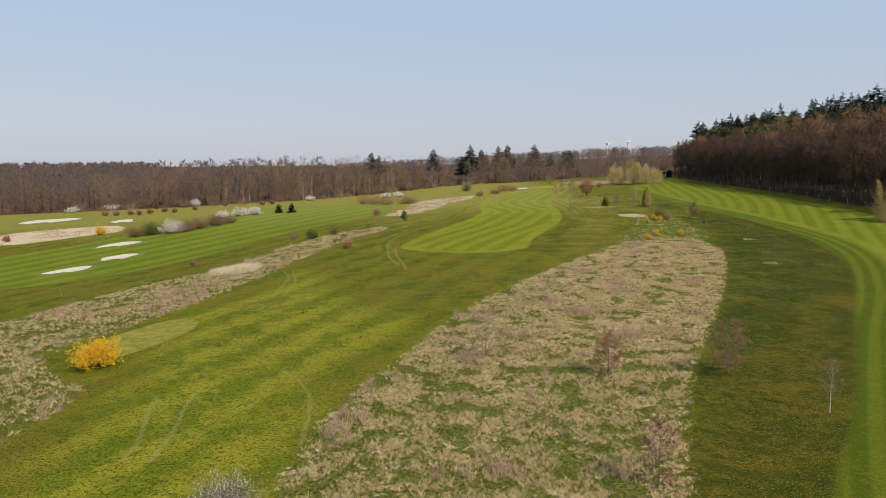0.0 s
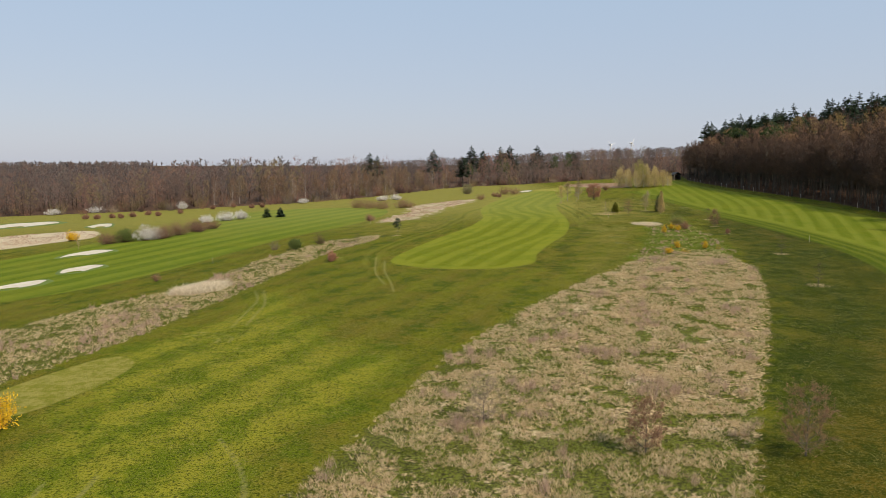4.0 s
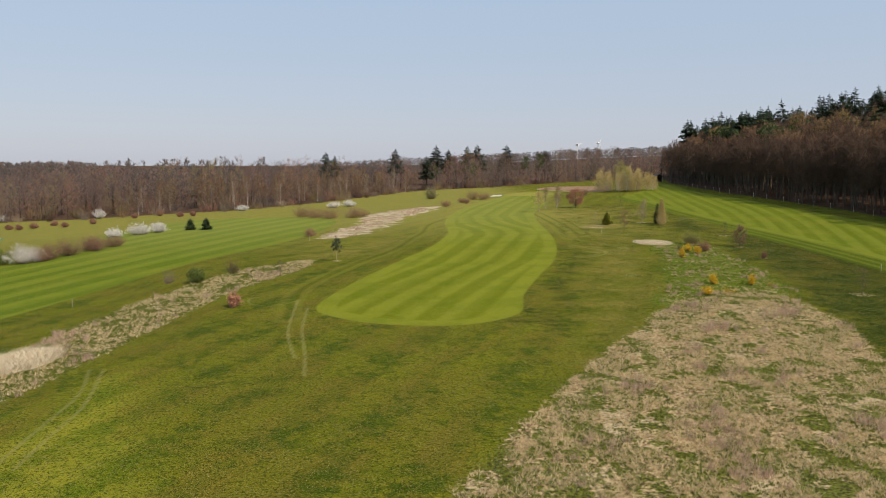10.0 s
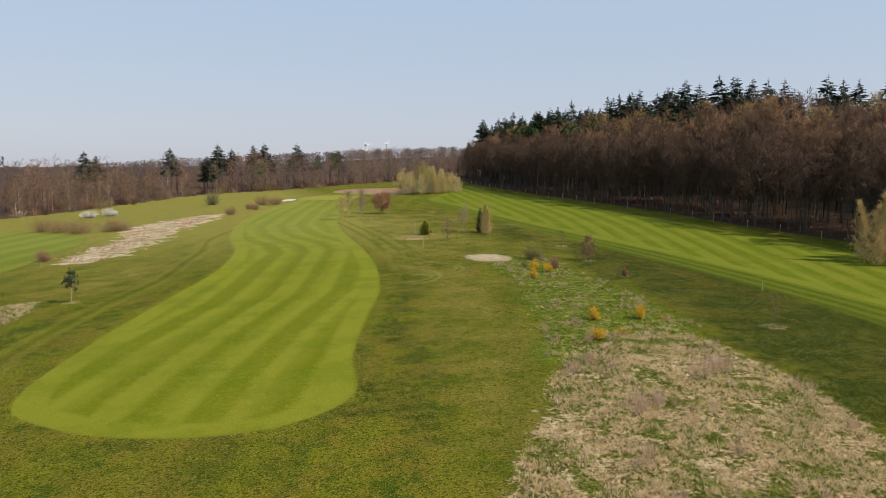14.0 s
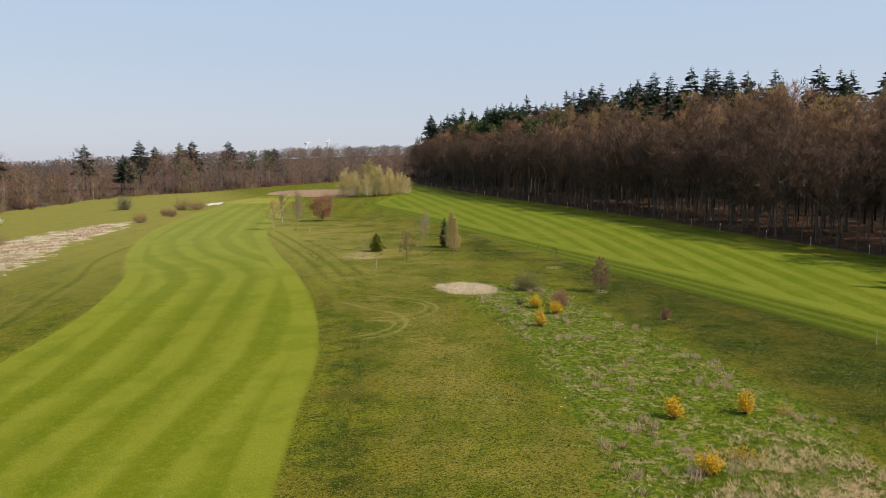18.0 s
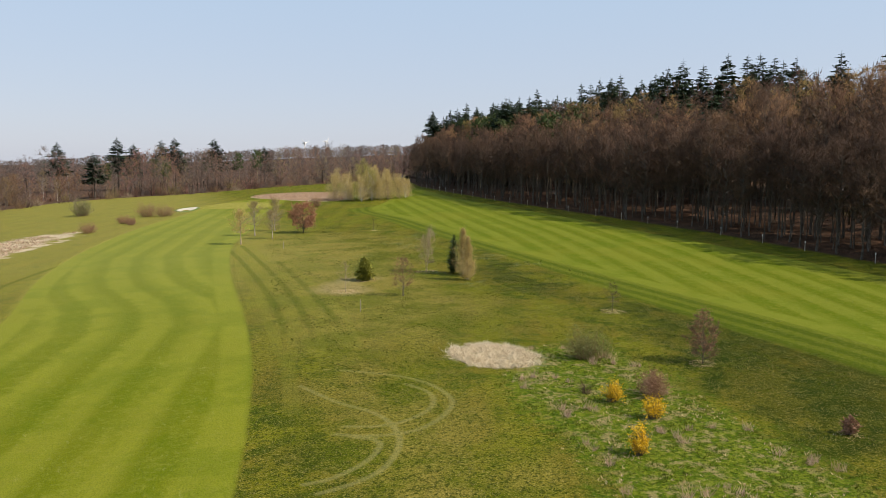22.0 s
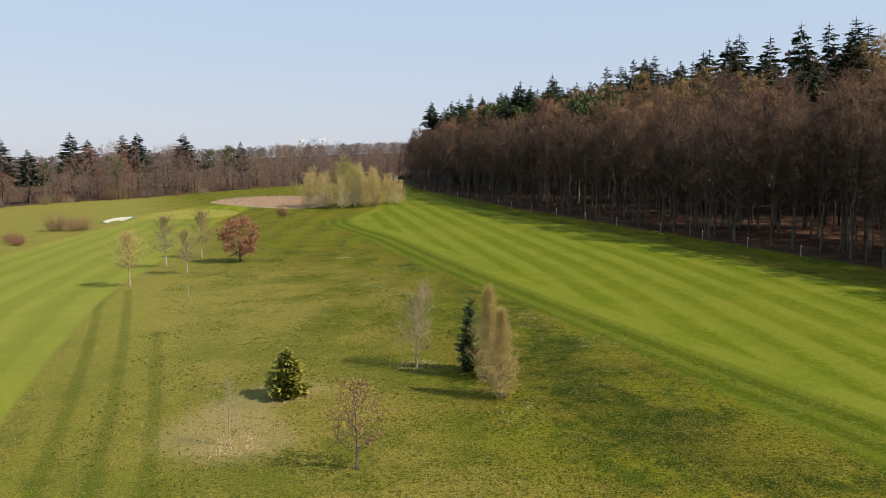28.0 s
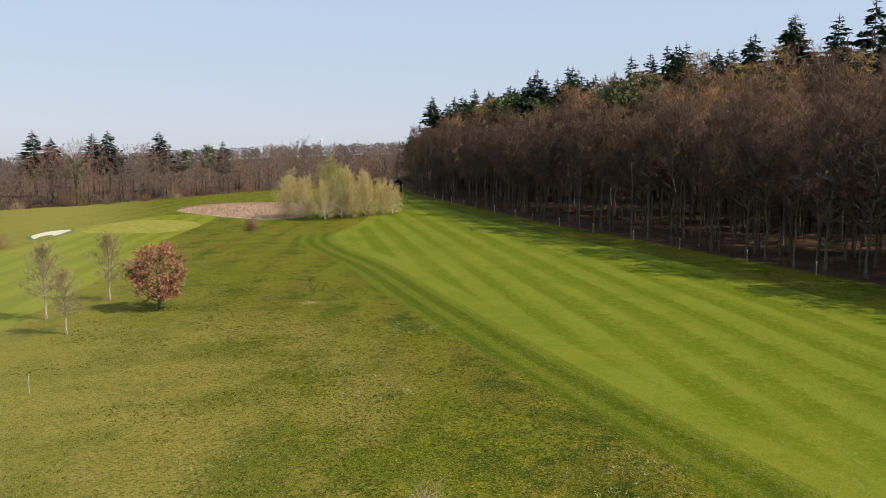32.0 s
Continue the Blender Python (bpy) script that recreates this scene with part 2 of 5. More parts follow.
class Nodes:
    """A small writer for node materials."""

    def __init__(self, name):
        self.mat = bpy.data.materials.new(name)
        self.mat.use_nodes = True
        self.tree = self.mat.node_tree
        self.bsdf = self.tree.nodes["Principled BSDF"]

    def link(self, a, b):
        self.tree.links.new(a, b)

    def put(self, node, key, value):
        if isinstance(value, bpy.types.NodeSocket):
            self.link(value, node.inputs[key])
        elif value is not None:
            node.inputs[key].default_value = value

    def attr(self, name):
        n = self.tree.nodes.new("ShaderNodeAttribute")
        n.attribute_name = name
        return n.outputs["Fac"]

    def noise(self, scale, detail=3.0, rough=0.55, stretch=None):
        c = self.tree.nodes.new("ShaderNodeTexCoord")
        n = self.tree.nodes.new("ShaderNodeTexNoise")
        n.inputs["Scale"].default_value, n.inputs["Detail"].default_value, n.inputs["Roughness"].default_value = scale, detail, rough
        out = c.outputs["Object"]
        if stretch:
            m = self.tree.nodes.new("ShaderNodeMapping")
            m.inputs["Scale"].default_value = stretch
            self.link(out, m.inputs["Vector"])
            out = m.outputs[0]
        self.link(out, n.inputs["Vector"])
        return n.outputs["Fac"]

    def math(self, op, a, b=None, c=None):
        n = self.tree.nodes.new("ShaderNodeMath")
        n.operation = op
        for k, v in enumerate((a, b, c)):
            self.put(n, k, v)
        return n.outputs[0]

    def ramp(self, value, lo, hi, a=0.0, b=1.0):
        n = self.tree.nodes.new("ShaderNodeMapRange")
        n.interpolation_type = "SMOOTHSTEP"
        for k, v in zip(("Value", "From Min", "From Max", "To Min", "To Max"), (value, lo, hi, a, b)):
            self.put(n, k, v)
        return n.outputs[0]

    def mix(self, fac, a, b):
        n = self.tree.nodes.new("ShaderNodeMix")
        n.data_type = "RGBA"
        self.put(n, 0, fac)
        self.put(n, 6, a if isinstance(a, bpy.types.NodeSocket) else (*a, 1))
        self.put(n, 7, b if isinstance(b, bpy.types.NodeSocket) else (*b, 1))
        return n.outputs[2]

    def island(self):
        return self.tree.nodes.new("ShaderNodeNewGeometry").outputs["Random Per Island"]

    def chance(self):
        return self.tree.nodes.new("ShaderNodeObjectInfo").outputs["Random"]

    def finish(self, color, rough=0.8, spec=0.3, bump=None, height=0.05, strength=0.5):
        self.put(self.bsdf, "Base Color", color if isinstance(color, bpy.types.NodeSocket) else (*color, 1))
        self.put(self.bsdf, "Roughness", rough)
        self.put(self.bsdf, "Specular IOR Level", spec)
        if bump is not None:
            n = self.tree.nodes.new("ShaderNodeBump")
            n.inputs["Distance"].default_value, n.inputs["Strength"].default_value = height, strength
            self.link(bump, n.inputs["Height"])
            self.link(n.outputs[0], self.bsdf.inputs["Normal"])
        return self.mat


def leafy(name, a, b, rough=0.7, through_light=0.0, c=None, tones=()):
    """Leaves, twigs or needles: two or three tones, by piece and by plant."""
    n = Nodes(name)
    col = n.mix(n.island(), a, b)
    for k, tone in enumerate(tones):  # kinds of tree in a joined wood
        t = (k + 1) / (len(tones) + 1)
        col = n.mix(n.ramp(n.attr("kind"), t - 0.02, t + 0.02), col, tone)
    if tones:
        col = n.mix(n.ramp(n.island(), 0.0, 1.0, 0.0, 0.3), col, tuple(0.6 * q for q in b))
    if c:
        col = n.mix(n.ramp(n.chance(), 0.3, 0.95), col, c)
        col = n.mix(n.ramp(n.noise(0.09, 2), 0.45, 0.6, 0.0, 0.7), col, tuple(min(1, 1.35 * q) for q in c))
    n.finish(col, rough, 0.2)
    if through_light:
        t = n.tree.nodes.new("ShaderNodeBsdfTranslucent")
        n.link(col, t.inputs["Color"])
        m = n.tree.nodes.new("ShaderNodeMixShader")
        m.inputs[0].default_value = through_light
        n.link(n.bsdf.outputs[0], m.inputs[1])
        n.link(t.outputs[0], m.inputs[2])
        n.link(m.outputs[0], n.tree.nodes["Material Output"].inputs["Surface"])
    return n.mat


def barky(name, a, b, scale=6.0):
    n = Nodes(name)
    f = n.noise(scale, 4, 0.6, (1, 1, 0.25))
    col = n.mix(n.ramp(f, 0.35, 0.65), a, b)
    return n.finish(col, 0.9, 0.2, f, 0.03, 0.6)


def ground_material():
    n = Nodes("turf")
    mid, clump, fine, grit = n.noise(0.3, 4, 0.6), n.noise(1.1, 4, 0.65), n.noise(3.2, 4, 0.7), n.noise(13.0, 3, 0.75)
    ragged, tuft, patch = n.noise(0.17, 6, 0.68), n.noise(5.5, 3, 0.6), n.noise(0.075, 5, 0.62)
    dash = n.noise(4.0, 4, 0.7, (1.0, 0.32, 1.0))
    wobble = n.math("MULTIPLY_ADD", fine, 1.6, -0.8)
    drift = n.math("MULTIPLY_ADD", clump, 0.5, n.math("MULTIPLY", mid, 0.5))
    soft_edge = n.math("MULTIPLY_ADD", mid, 11.0, n.math("MULTIPLY_ADD", clump, 5.0, -8.0))
    lanes = n.math("SINE", n.math("MULTIPLY_ADD", mid, 3.0, n.math("MULTIPLY", n.attr("streak"), 1.25)))
    # rough: green, olive and ochre in drifts, with old mowing lanes
    rough = n.mix(n.ramp(drift, 0.42, 0.58), (0.040, 0.066, 0.002), (0.146, 0.144, 0.006))
    rough = n.mix(n.ramp(n.math("MULTIPLY_ADD", clump, 0.3, ragged), 0.58, 0.74, 0.0, 0.8), rough, (0.165, 0.124, 0.014))
    rough = n.mix(n.ramp(patch, 0.52, 0.66, 0.0, 0.4), rough, (0.128, 0.108, 0.011))
    rough = n.mix(n.ramp(lanes, -0.2, 0.95, 0.0, 0.5), rough, (0.140, 0.145, 0.007))
    rough = n.mix(n.ramp(lanes, -0.5, -0.95, 0.0, 0.3), rough, (0.050, 0.078, 0.003))
    rough = n.mix(n.ramp(fine, 0.48, 0.66, 0.0, 0.4), rough, (0.150, 0.136, 0.018))
    # long green grass towards the east
    lush = n.mix(n.ramp(clump, 0.38, 0.62), (0.011, 0.026, 0.001), (0.034, 0.044, 0.002))
    lush = n.mix(n.ramp(n.math("MULTIPLY_ADD", clump, 0.25, ragged), 0.58, 0.76, 0.0, 0.75), lush, (0.085, 0.076, 0.007))
    rough = n.mix(n.ramp(n.math("ADD", n.attr("lush"), soft_edge), 3.2, -2.8, 0.0, 0.96), rough, lush)
    ochre = n.mix(n.ramp(n.math("MULTIPLY_ADD", ragged, 0.5, n.math("MULTIPLY", clump, 0.5)), 0.42, 0.60), (0.036, 0.042, 0.002), (0.112, 0.078, 0.008))
    rough = n.mix(n.ramp(n.math("ADD", n.attr("ochre"), soft_edge), 3.0, -3.5, 0.0, 0.9), rough, ochre)
    sere = n.mix(n.ramp(n.math("MULTIPLY_ADD", ragged, 0.6, n.math("MULTIPLY", drift, 0.4)), 0.42, 0.58), (0.088, 0.100, 0.004), (0.215, 0.170, 0.032))
    rough = n.mix(n.ramp(n.math("ADD", n.attr("sere"), soft_edge), 4.0, -4.0, 0.0, 0.85), rough, sere)
    rough = n.mix(n.ramp(n.math("ADD", n.attr("fresh"), soft_edge), 2.5, -3.0, 0.0, 0.8), rough, n.mix(n.ramp(n.math("MULTIPLY_ADD", lanes, 0.07, drift), 0.4, 0.62), (0.112, 0.146, 0.005), (0.270, 0.250, 0.020)))
    # near-black green at the tuft mask paints the shade between tufts
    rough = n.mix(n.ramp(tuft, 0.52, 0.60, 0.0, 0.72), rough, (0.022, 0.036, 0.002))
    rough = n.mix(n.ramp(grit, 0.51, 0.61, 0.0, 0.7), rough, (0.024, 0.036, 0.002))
    rough = n.mix(n.ramp(grit, 0.45, 0.35, 0.0, 0.65), rough, (0.31, 0.25, 0.075))
    color = n.mix(n.math("MULTIPLY", n.attr("pale_north"), 0.45), rough, (0.275, 0.238, 0.062))
    near = n.math("MULTIPLY_ADD", wobble, 0.15, n.attr("mown"))
    color = n.mix(n.ramp(n.math("ABSOLUTE", n.math("SUBTRACT", near, 0.95)), 0.55, 0.2, 0.0, 0.28), color, (0.17, 0.165, 0.022))
    color = n.mix(n.ramp(near, 0.48, 0.15, 0.0, 0.4), color, (0.046, 0.076, 0.003))
    # shorter apron beside the east fairway, cut in narrow rounds
    rounds = n.math("SINE", n.math("MULTIPLY", n.math("MULTIPLY_ADD", wobble, 0.12, n.attr("east")), 2 * math.pi / 1.75))
    apron = n.mix(n.ramp(rounds, -0.6, 0.7), (0.060, 0.088, 0.003), (0.108, 0.130, 0.009))
    apron = n.mix(n.ramp(fine, 0.48, 0.64, 0.0, 0.5), apron, (0.155, 0.16, 0.03))
    apron = n.mix(n.ramp(grit, 0.48, 0.62, 0.0, 0.6), apron, (0.03, 0.05, 0.003))
    color = n.mix(n.ramp(n.math("MULTIPLY_ADD", wobble, 0.5, n.attr("apron")), 0.5, -0.5, 0.0, 0.85), color, apron)

    # mown stripes on the fairways
    def mown(edge, u, period, dark, light, soft, collar=0.0):
        s = n.math("SINE", n.math("MULTIPLY", n.math("ADD", n.attr(u), n.math("MULTIPLY_ADD", clump, 0.9, n.math("MULTIPLY_ADD", fine, 0.7, -0.8))), 2 * math.pi / period))
        s = n.math("MULTIPLY_ADD", drift, 1.8, n.math("SUBTRACT", s, 0.9))
        s = n.math("ADD", s, n.math("MULTIPLY", n.math("SINE", n.math("MULTIPLY", n.math("MULTIPLY_ADD", clump, 0.5, n.attr(u)), 4.6 * math.pi / period)), 0.35))
        if collar:
            s = n.math("MAXIMUM", s, n.ramp(n.attr(edge), -collar - 0.7, -collar + 0.5, -2.0, 1.0))
        col = n.mix(n.ramp(s, -soft, soft), dark, light)
        col = n.mix(n.ramp(clump, 0.5, 0.75, 0.0, 0.4), col, (0.155, 0.150, 0.018))
        col = n.mix(n.ramp(ragged, 0.46, 0.62, 0.0, 0.4), col, (0.068, 0.104, 0.003))
        col = n.mix(n.ramp(patch, 0.50, 0.66, 0.0, 0.3), col, (0.155, 0.145, 0.014))
        col = n.mix(n.ramp(fine, 0.48, 0.66, 0.0, 0.35), col, (0.18, 0.178, 0.024))
        col = n.mix(n.ramp(dash, 0.60, 0.72, 0.0, 0.35), col, (0.24, 0.235, 0.07))
        col = n.mix(n.ramp(grit, 0.46, 0.66, 0.0, 0.4), col, (0.055, 0.074, 0.003))
        col = n.mix(n.math("MULTIPLY", n.attr("pale_north"), 0.3), col, (0.215, 0.22, 0.06))
        return n.ramp(n.math("MULTIPLY_ADD", wobble, 0.18, n.attr(edge)), 0.15, -0.15), col
    fac, col = mown("west", "stripe_west", 7.0, (0.072, 0.106, 0.006), (0.128, 0.150, 0.012), 0.9)
    color = n.mix(fac, color, col)
    fac, col = mown("fairway", "stripe", 3.9, (0.102, 0.119, 0.004), (0.160, 0.168, 0.013), 1.15, 2.0)
    color = n.mix(fac, color, col)
    fac, col = mown("east", "stripe_east", 3.45, (0.080, 0.104, 0.004), (0.130, 0.146, 0.014), 1.0, 1.9)
    color = n.mix(fac, color, col)
    color = n.mix(n.ramp(n.attr("green"), 0.15, -0.15), color, n.mix(n.ramp(n.math("MULTIPLY_ADD", fine, 0.4, n.math("MULTIPLY", clump, 0.6)), 0.4, 0.6), (0.16, 0.155, 0.018), (0.245, 0.215, 0.05)))
    color = n.mix(n.ramp(n.math("MULTIPLY_ADD", wobble, 0.08, n.attr("track")), 0.24, 0.05, 0.0, 0.42), color, (0.26, 0.23, 0.08))
    # unmown ground: dead grass, with green and brown between
    straw = n.mix(n.ramp(fine, 0.38, 0.64), (0.56, 0.41, 0.215), (0.19, 0.116, 0.056))
    straw = n.mix(n.ramp(n.math("MULTIPLY_ADD", mid, 0.6, n.math("MULTIPLY", clump, 0.4)), 0.50, 0.62, 0.0, 0.55), straw, (0.21, 0.125, 0.075))
    straw = n.mix(n.ramp(ragged, 0.5, 0.6, 0.0, 0.6), straw, (0.60, 0.47, 0.28))
    verdant = n.math("ADD", n.math("MULTIPLY_ADD", clump, 0.7, n.math("MULTIPLY", mid, 0.6)), n.math("MULTIPLY_ADD", fine, 0.25, n.math("MULTIPLY", n.attr("verdure"), 0.065)))
    straw = n.mix(n.ramp(verdant, 0.715, 0.79, 0.0, 0.92), straw, n.mix(n.ramp(tuft, 0.4, 0.6), (0.128, 0.150, 0.010), (0.048, 0.066, 0.005)))
    # dark gaps: shade between tussocks painted into the straw colour
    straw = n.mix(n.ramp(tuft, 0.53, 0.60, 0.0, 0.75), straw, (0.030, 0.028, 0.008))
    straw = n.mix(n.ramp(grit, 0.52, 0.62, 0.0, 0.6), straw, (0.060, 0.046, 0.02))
    straw = n.mix(n.ramp(grit, 0.42, 0.32, 0.0, 0.5), straw, (0.56, 0.46, 0.27))
    edge_wobble = n.math("MULTIPLY_ADD", clump, 3.0, n.math("ADD", wobble, -1.5))
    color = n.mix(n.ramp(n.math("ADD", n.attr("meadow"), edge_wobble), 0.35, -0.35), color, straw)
    weedy = n.mix(n.ramp(fine, 0.4, 0.6), (0.052, 0.088, 0.003), (0.132, 0.152, 0.012))
    weedy = n.mix(n.ramp(n.math("MULTIPLY_ADD", fine, 0.4, clump), 0.70, 0.84, 0.0, 0.7), weedy, (0.26, 0.195, 0.095))
    # painted shade between the weeds, from the tuft mask
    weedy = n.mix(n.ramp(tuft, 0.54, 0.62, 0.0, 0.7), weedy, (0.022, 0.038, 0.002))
    weedy = n.mix(n.ramp(grit, 0.43, 0.33, 0.0, 0.4), weedy, (0.30, 0.26, 0.11))
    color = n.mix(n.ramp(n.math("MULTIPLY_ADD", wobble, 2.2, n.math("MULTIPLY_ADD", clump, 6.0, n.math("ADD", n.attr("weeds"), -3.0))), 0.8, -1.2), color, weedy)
    pale = n.mix(n.ramp(fine, 0.35, 0.65), (0.58, 0.48, 0.33), (0.33, 0.255, 0.16))
    color = n.mix(n.ramp(n.math("ADD", n.attr("straw"), n.math("MULTIPLY_ADD", clump, 3.0, n.math("MULTIPLY_ADD", wobble, 1.3, -1.5))), 0.5, -0.5, 0.0, 0.92), color, pale)
    faded = n.mix(n.ramp(drift, 0.42, 0.58), (0.50, 0.40, 0.28), (0.25, 0.19, 0.10))
    color = n.mix(n.ramp(n.math("ADD", n.attr("wasted"), n.math("ADD", soft_edge, n.math("MULTIPLY", wobble, 2.0))), 0.8, -0.8, 0.0, 0.85), color, faded)
    color = n.mix(n.ramp(n.math("ADD", n.attr("dry"), n.math("MULTIPLY", wobble, 1.8)), 0.9, -0.9, 0.0, 0.42), color, (0.34, 0.255, 0.125))
    # leaf litter below the trees, its colour partly darkened to stand for shade
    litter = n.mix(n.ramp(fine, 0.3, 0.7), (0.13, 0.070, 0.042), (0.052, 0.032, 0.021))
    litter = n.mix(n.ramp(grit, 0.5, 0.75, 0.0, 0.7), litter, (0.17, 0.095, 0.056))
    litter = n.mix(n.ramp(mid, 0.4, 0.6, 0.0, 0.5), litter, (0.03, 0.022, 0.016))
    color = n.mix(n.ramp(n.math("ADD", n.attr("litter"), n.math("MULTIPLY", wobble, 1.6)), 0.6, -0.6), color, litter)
    relief = n.math("MULTIPLY_ADD", fine, 0.7, n.math("MULTIPLY_ADD", tuft, 0.6, n.math("MULTIPLY", grit, 0.6)))
    rise = n.ramp(n.math("MINIMUM", n.attr("fairway"), n.math("MINIMUM", n.attr("east"), n.attr("west"))), -0.3, 0.6, 0.4, 1.0)
    rise = n.math("ADD", rise, n.ramp(n.attr("meadow"), 0.4, -0.4, 0.0, 0.5))
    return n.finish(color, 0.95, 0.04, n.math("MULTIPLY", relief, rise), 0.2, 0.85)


MAT_GROUND = ground_material()
BARK = barky("bark", (0.12, 0.098, 0.074), (0.055, 0.044, 0.034))
BARK_GREY = barky("grey_bark", (0.145, 0.122, 0.096), (0.072, 0.058, 0.045))
BARK_BIRCH = barky("birch_bark", (0.62, 0.57, 0.49), (0.30, 0.25, 0.20), 3.0)
TWIG_BEECH = leafy("beech_twigs", (0.125, 0.078, 0.056), (0.082, 0.052, 0.039), 0.85, 0.4, (0.150, 0.096, 0.062))
# far twigs: mixed tree tones, lightened a little to paint in distance haze
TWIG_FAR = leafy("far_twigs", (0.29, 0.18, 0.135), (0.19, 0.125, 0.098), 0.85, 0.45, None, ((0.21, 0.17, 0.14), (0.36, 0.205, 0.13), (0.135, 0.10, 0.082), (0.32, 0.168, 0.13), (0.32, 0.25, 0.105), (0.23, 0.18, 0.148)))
# golden-brown twigs, brightened beyond beech_twigs to paint in sunlit upper crowns
TWIG_WOOD_LIT = leafy("lit_wood_twigs", (0.235, 0.138, 0.088), (0.16, 0.094, 0.062), 0.85, 0.4, (0.30, 0.176, 0.092))
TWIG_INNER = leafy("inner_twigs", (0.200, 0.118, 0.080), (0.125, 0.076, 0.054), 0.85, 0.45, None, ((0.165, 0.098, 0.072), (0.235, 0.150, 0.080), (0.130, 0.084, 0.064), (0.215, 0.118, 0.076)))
# ridge twigs: distance haze put into the colour as paler, greyer tones
TWIG_RIDGE_HAZED = leafy("hazed_ridge_twigs", (0.185, 0.142, 0.122), (0.14, 0.108, 0.095), 0.85, 0.45, None, ((0.21, 0.148, 0.12), (0.15, 0.125, 0.112), (0.225, 0.155, 0.12), (0.18, 0.15, 0.125)))
TWIG_ASH = leafy("ash_twigs", (0.36, 0.27, 0.13), (0.24, 0.175, 0.085), 0.85, 0.2)
BARK_PALE = barky("pale_grey_bark", (0.36, 0.31, 0.24), (0.20, 0.165, 0.125))
NEEDLES_PINE = leafy("pine_needles", (0.09, 0.118, 0.035), (0.045, 0.065, 0.022), 0.7, 0.1)
BARK_TAN = barky("tan_bark", (0.36, 0.28, 0.17), (0.24, 0.18, 0.11))
TWIG_TAN = leafy("tan_twigs", (0.36, 0.275, 0.18), (0.22, 0.165, 0.105), 0.85)
TWIG_GREY = leafy("grey_twigs", (0.20, 0.155, 0.115), (0.12, 0.09, 0.065), 0.85)
TWIG_LARCH = leafy("larch_twigs", (0.27, 0.165, 0.082), (0.18, 0.11, 0.058), 0.85, 0.4, (0.26, 0.19, 0.065))
TWIG_BIRCH = leafy("birch_twigs", (0.30, 0.175, 0.10), (0.20, 0.115, 0.068), 0.85, 0.4, (0.28, 0.20, 0.10))
TWIG_WILLOW = leafy("willow_twigs", (0.58, 0.43, 0.17), (0.42, 0.30, 0.115), 0.8, 0.35)
TWIG_PALE = leafy("pale_twigs", (0.62, 0.49, 0.21), (0.42, 0.32, 0.135), 0.8, 0.3)
TWIG_FRESH = leafy("fresh_twigs", (0.40, 0.36, 0.10), (0.25, 0.22, 0.07), 0.7, 0.35)
NEEDLES = leafy("needles", (0.026, 0.048, 0.022), (0.012, 0.024, 0.012), 0.7, 0, (0.032, 0.05, 0.02))
NEEDLES_LIGHT = leafy("light_needles", (0.33, 0.31, 0.05), (0.15, 0.17, 0.03), 0.7, 0.3)
LEAF_COPPER = leafy("copper_leaves", (0.50, 0.262, 0.155), (0.33, 0.150, 0.09), 0.6, 0.3)
LEAF_DRY = leafy("dry_leaves", (0.34, 0.18, 0.105), (0.19, 0.10, 0.062), 0.7, 0.1)
LEAF_GREEN = leafy("young_leaves", (0.15, 0.18, 0.04), (0.07, 0.10, 0.02), 0.6, 0.2)
LEAF_OLIVE = leafy("olive_leaves", (0.24, 0.25, 0.08), (0.13, 0.14, 0.045), 0.6, 0.3)
PETAL_YELLOW = leafy("yellow_petals", (0.80, 0.50, 0.02), (0.55, 0.33, 0.015), 0.6, 0.25)
PETAL_WHITE = leafy("white_petals", (0.78, 0.75, 0.68), (0.52, 0.47, 0.40), 0.6, 0.2)
STRAW_BLADE = leafy("straw_blades", (0.74, 0.58, 0.34), (0.40, 0.28, 0.14), 0.8, 0.45)
STRAW_PALE = leafy("pale_straw_blades", (0.74, 0.64, 0.46), (0.54, 0.44, 0.29), 0.8, 0.4)
STALK_DARK = leafy("withered_stalks", (0.54, 0.39, 0.28), (0.34, 0.215, 0.14), 0.85, 0.4)
WEED_LEAF = leafy("pale_weed_leaves", (0.32, 0.31, 0.13), (0.12, 0.15, 0.04), 0.6, 0.2)
TURF_DARK = leafy("dark_turf_blades", (0.05, 0.078, 0.005), (0.028, 0.048, 0.003), 0.8, 0.4)
TURF_DRY = leafy("dry_turf_blades", (0.30, 0.25, 0.085), (0.15, 0.14, 0.03), 0.8, 0.4)
GRASS_BLADE = leafy("grass_blades", (0.165, 0.185, 0.024), (0.080, 0.105, 0.010), 0.7, 0.5)

# ---------------------------------------------------------------- mesh writing


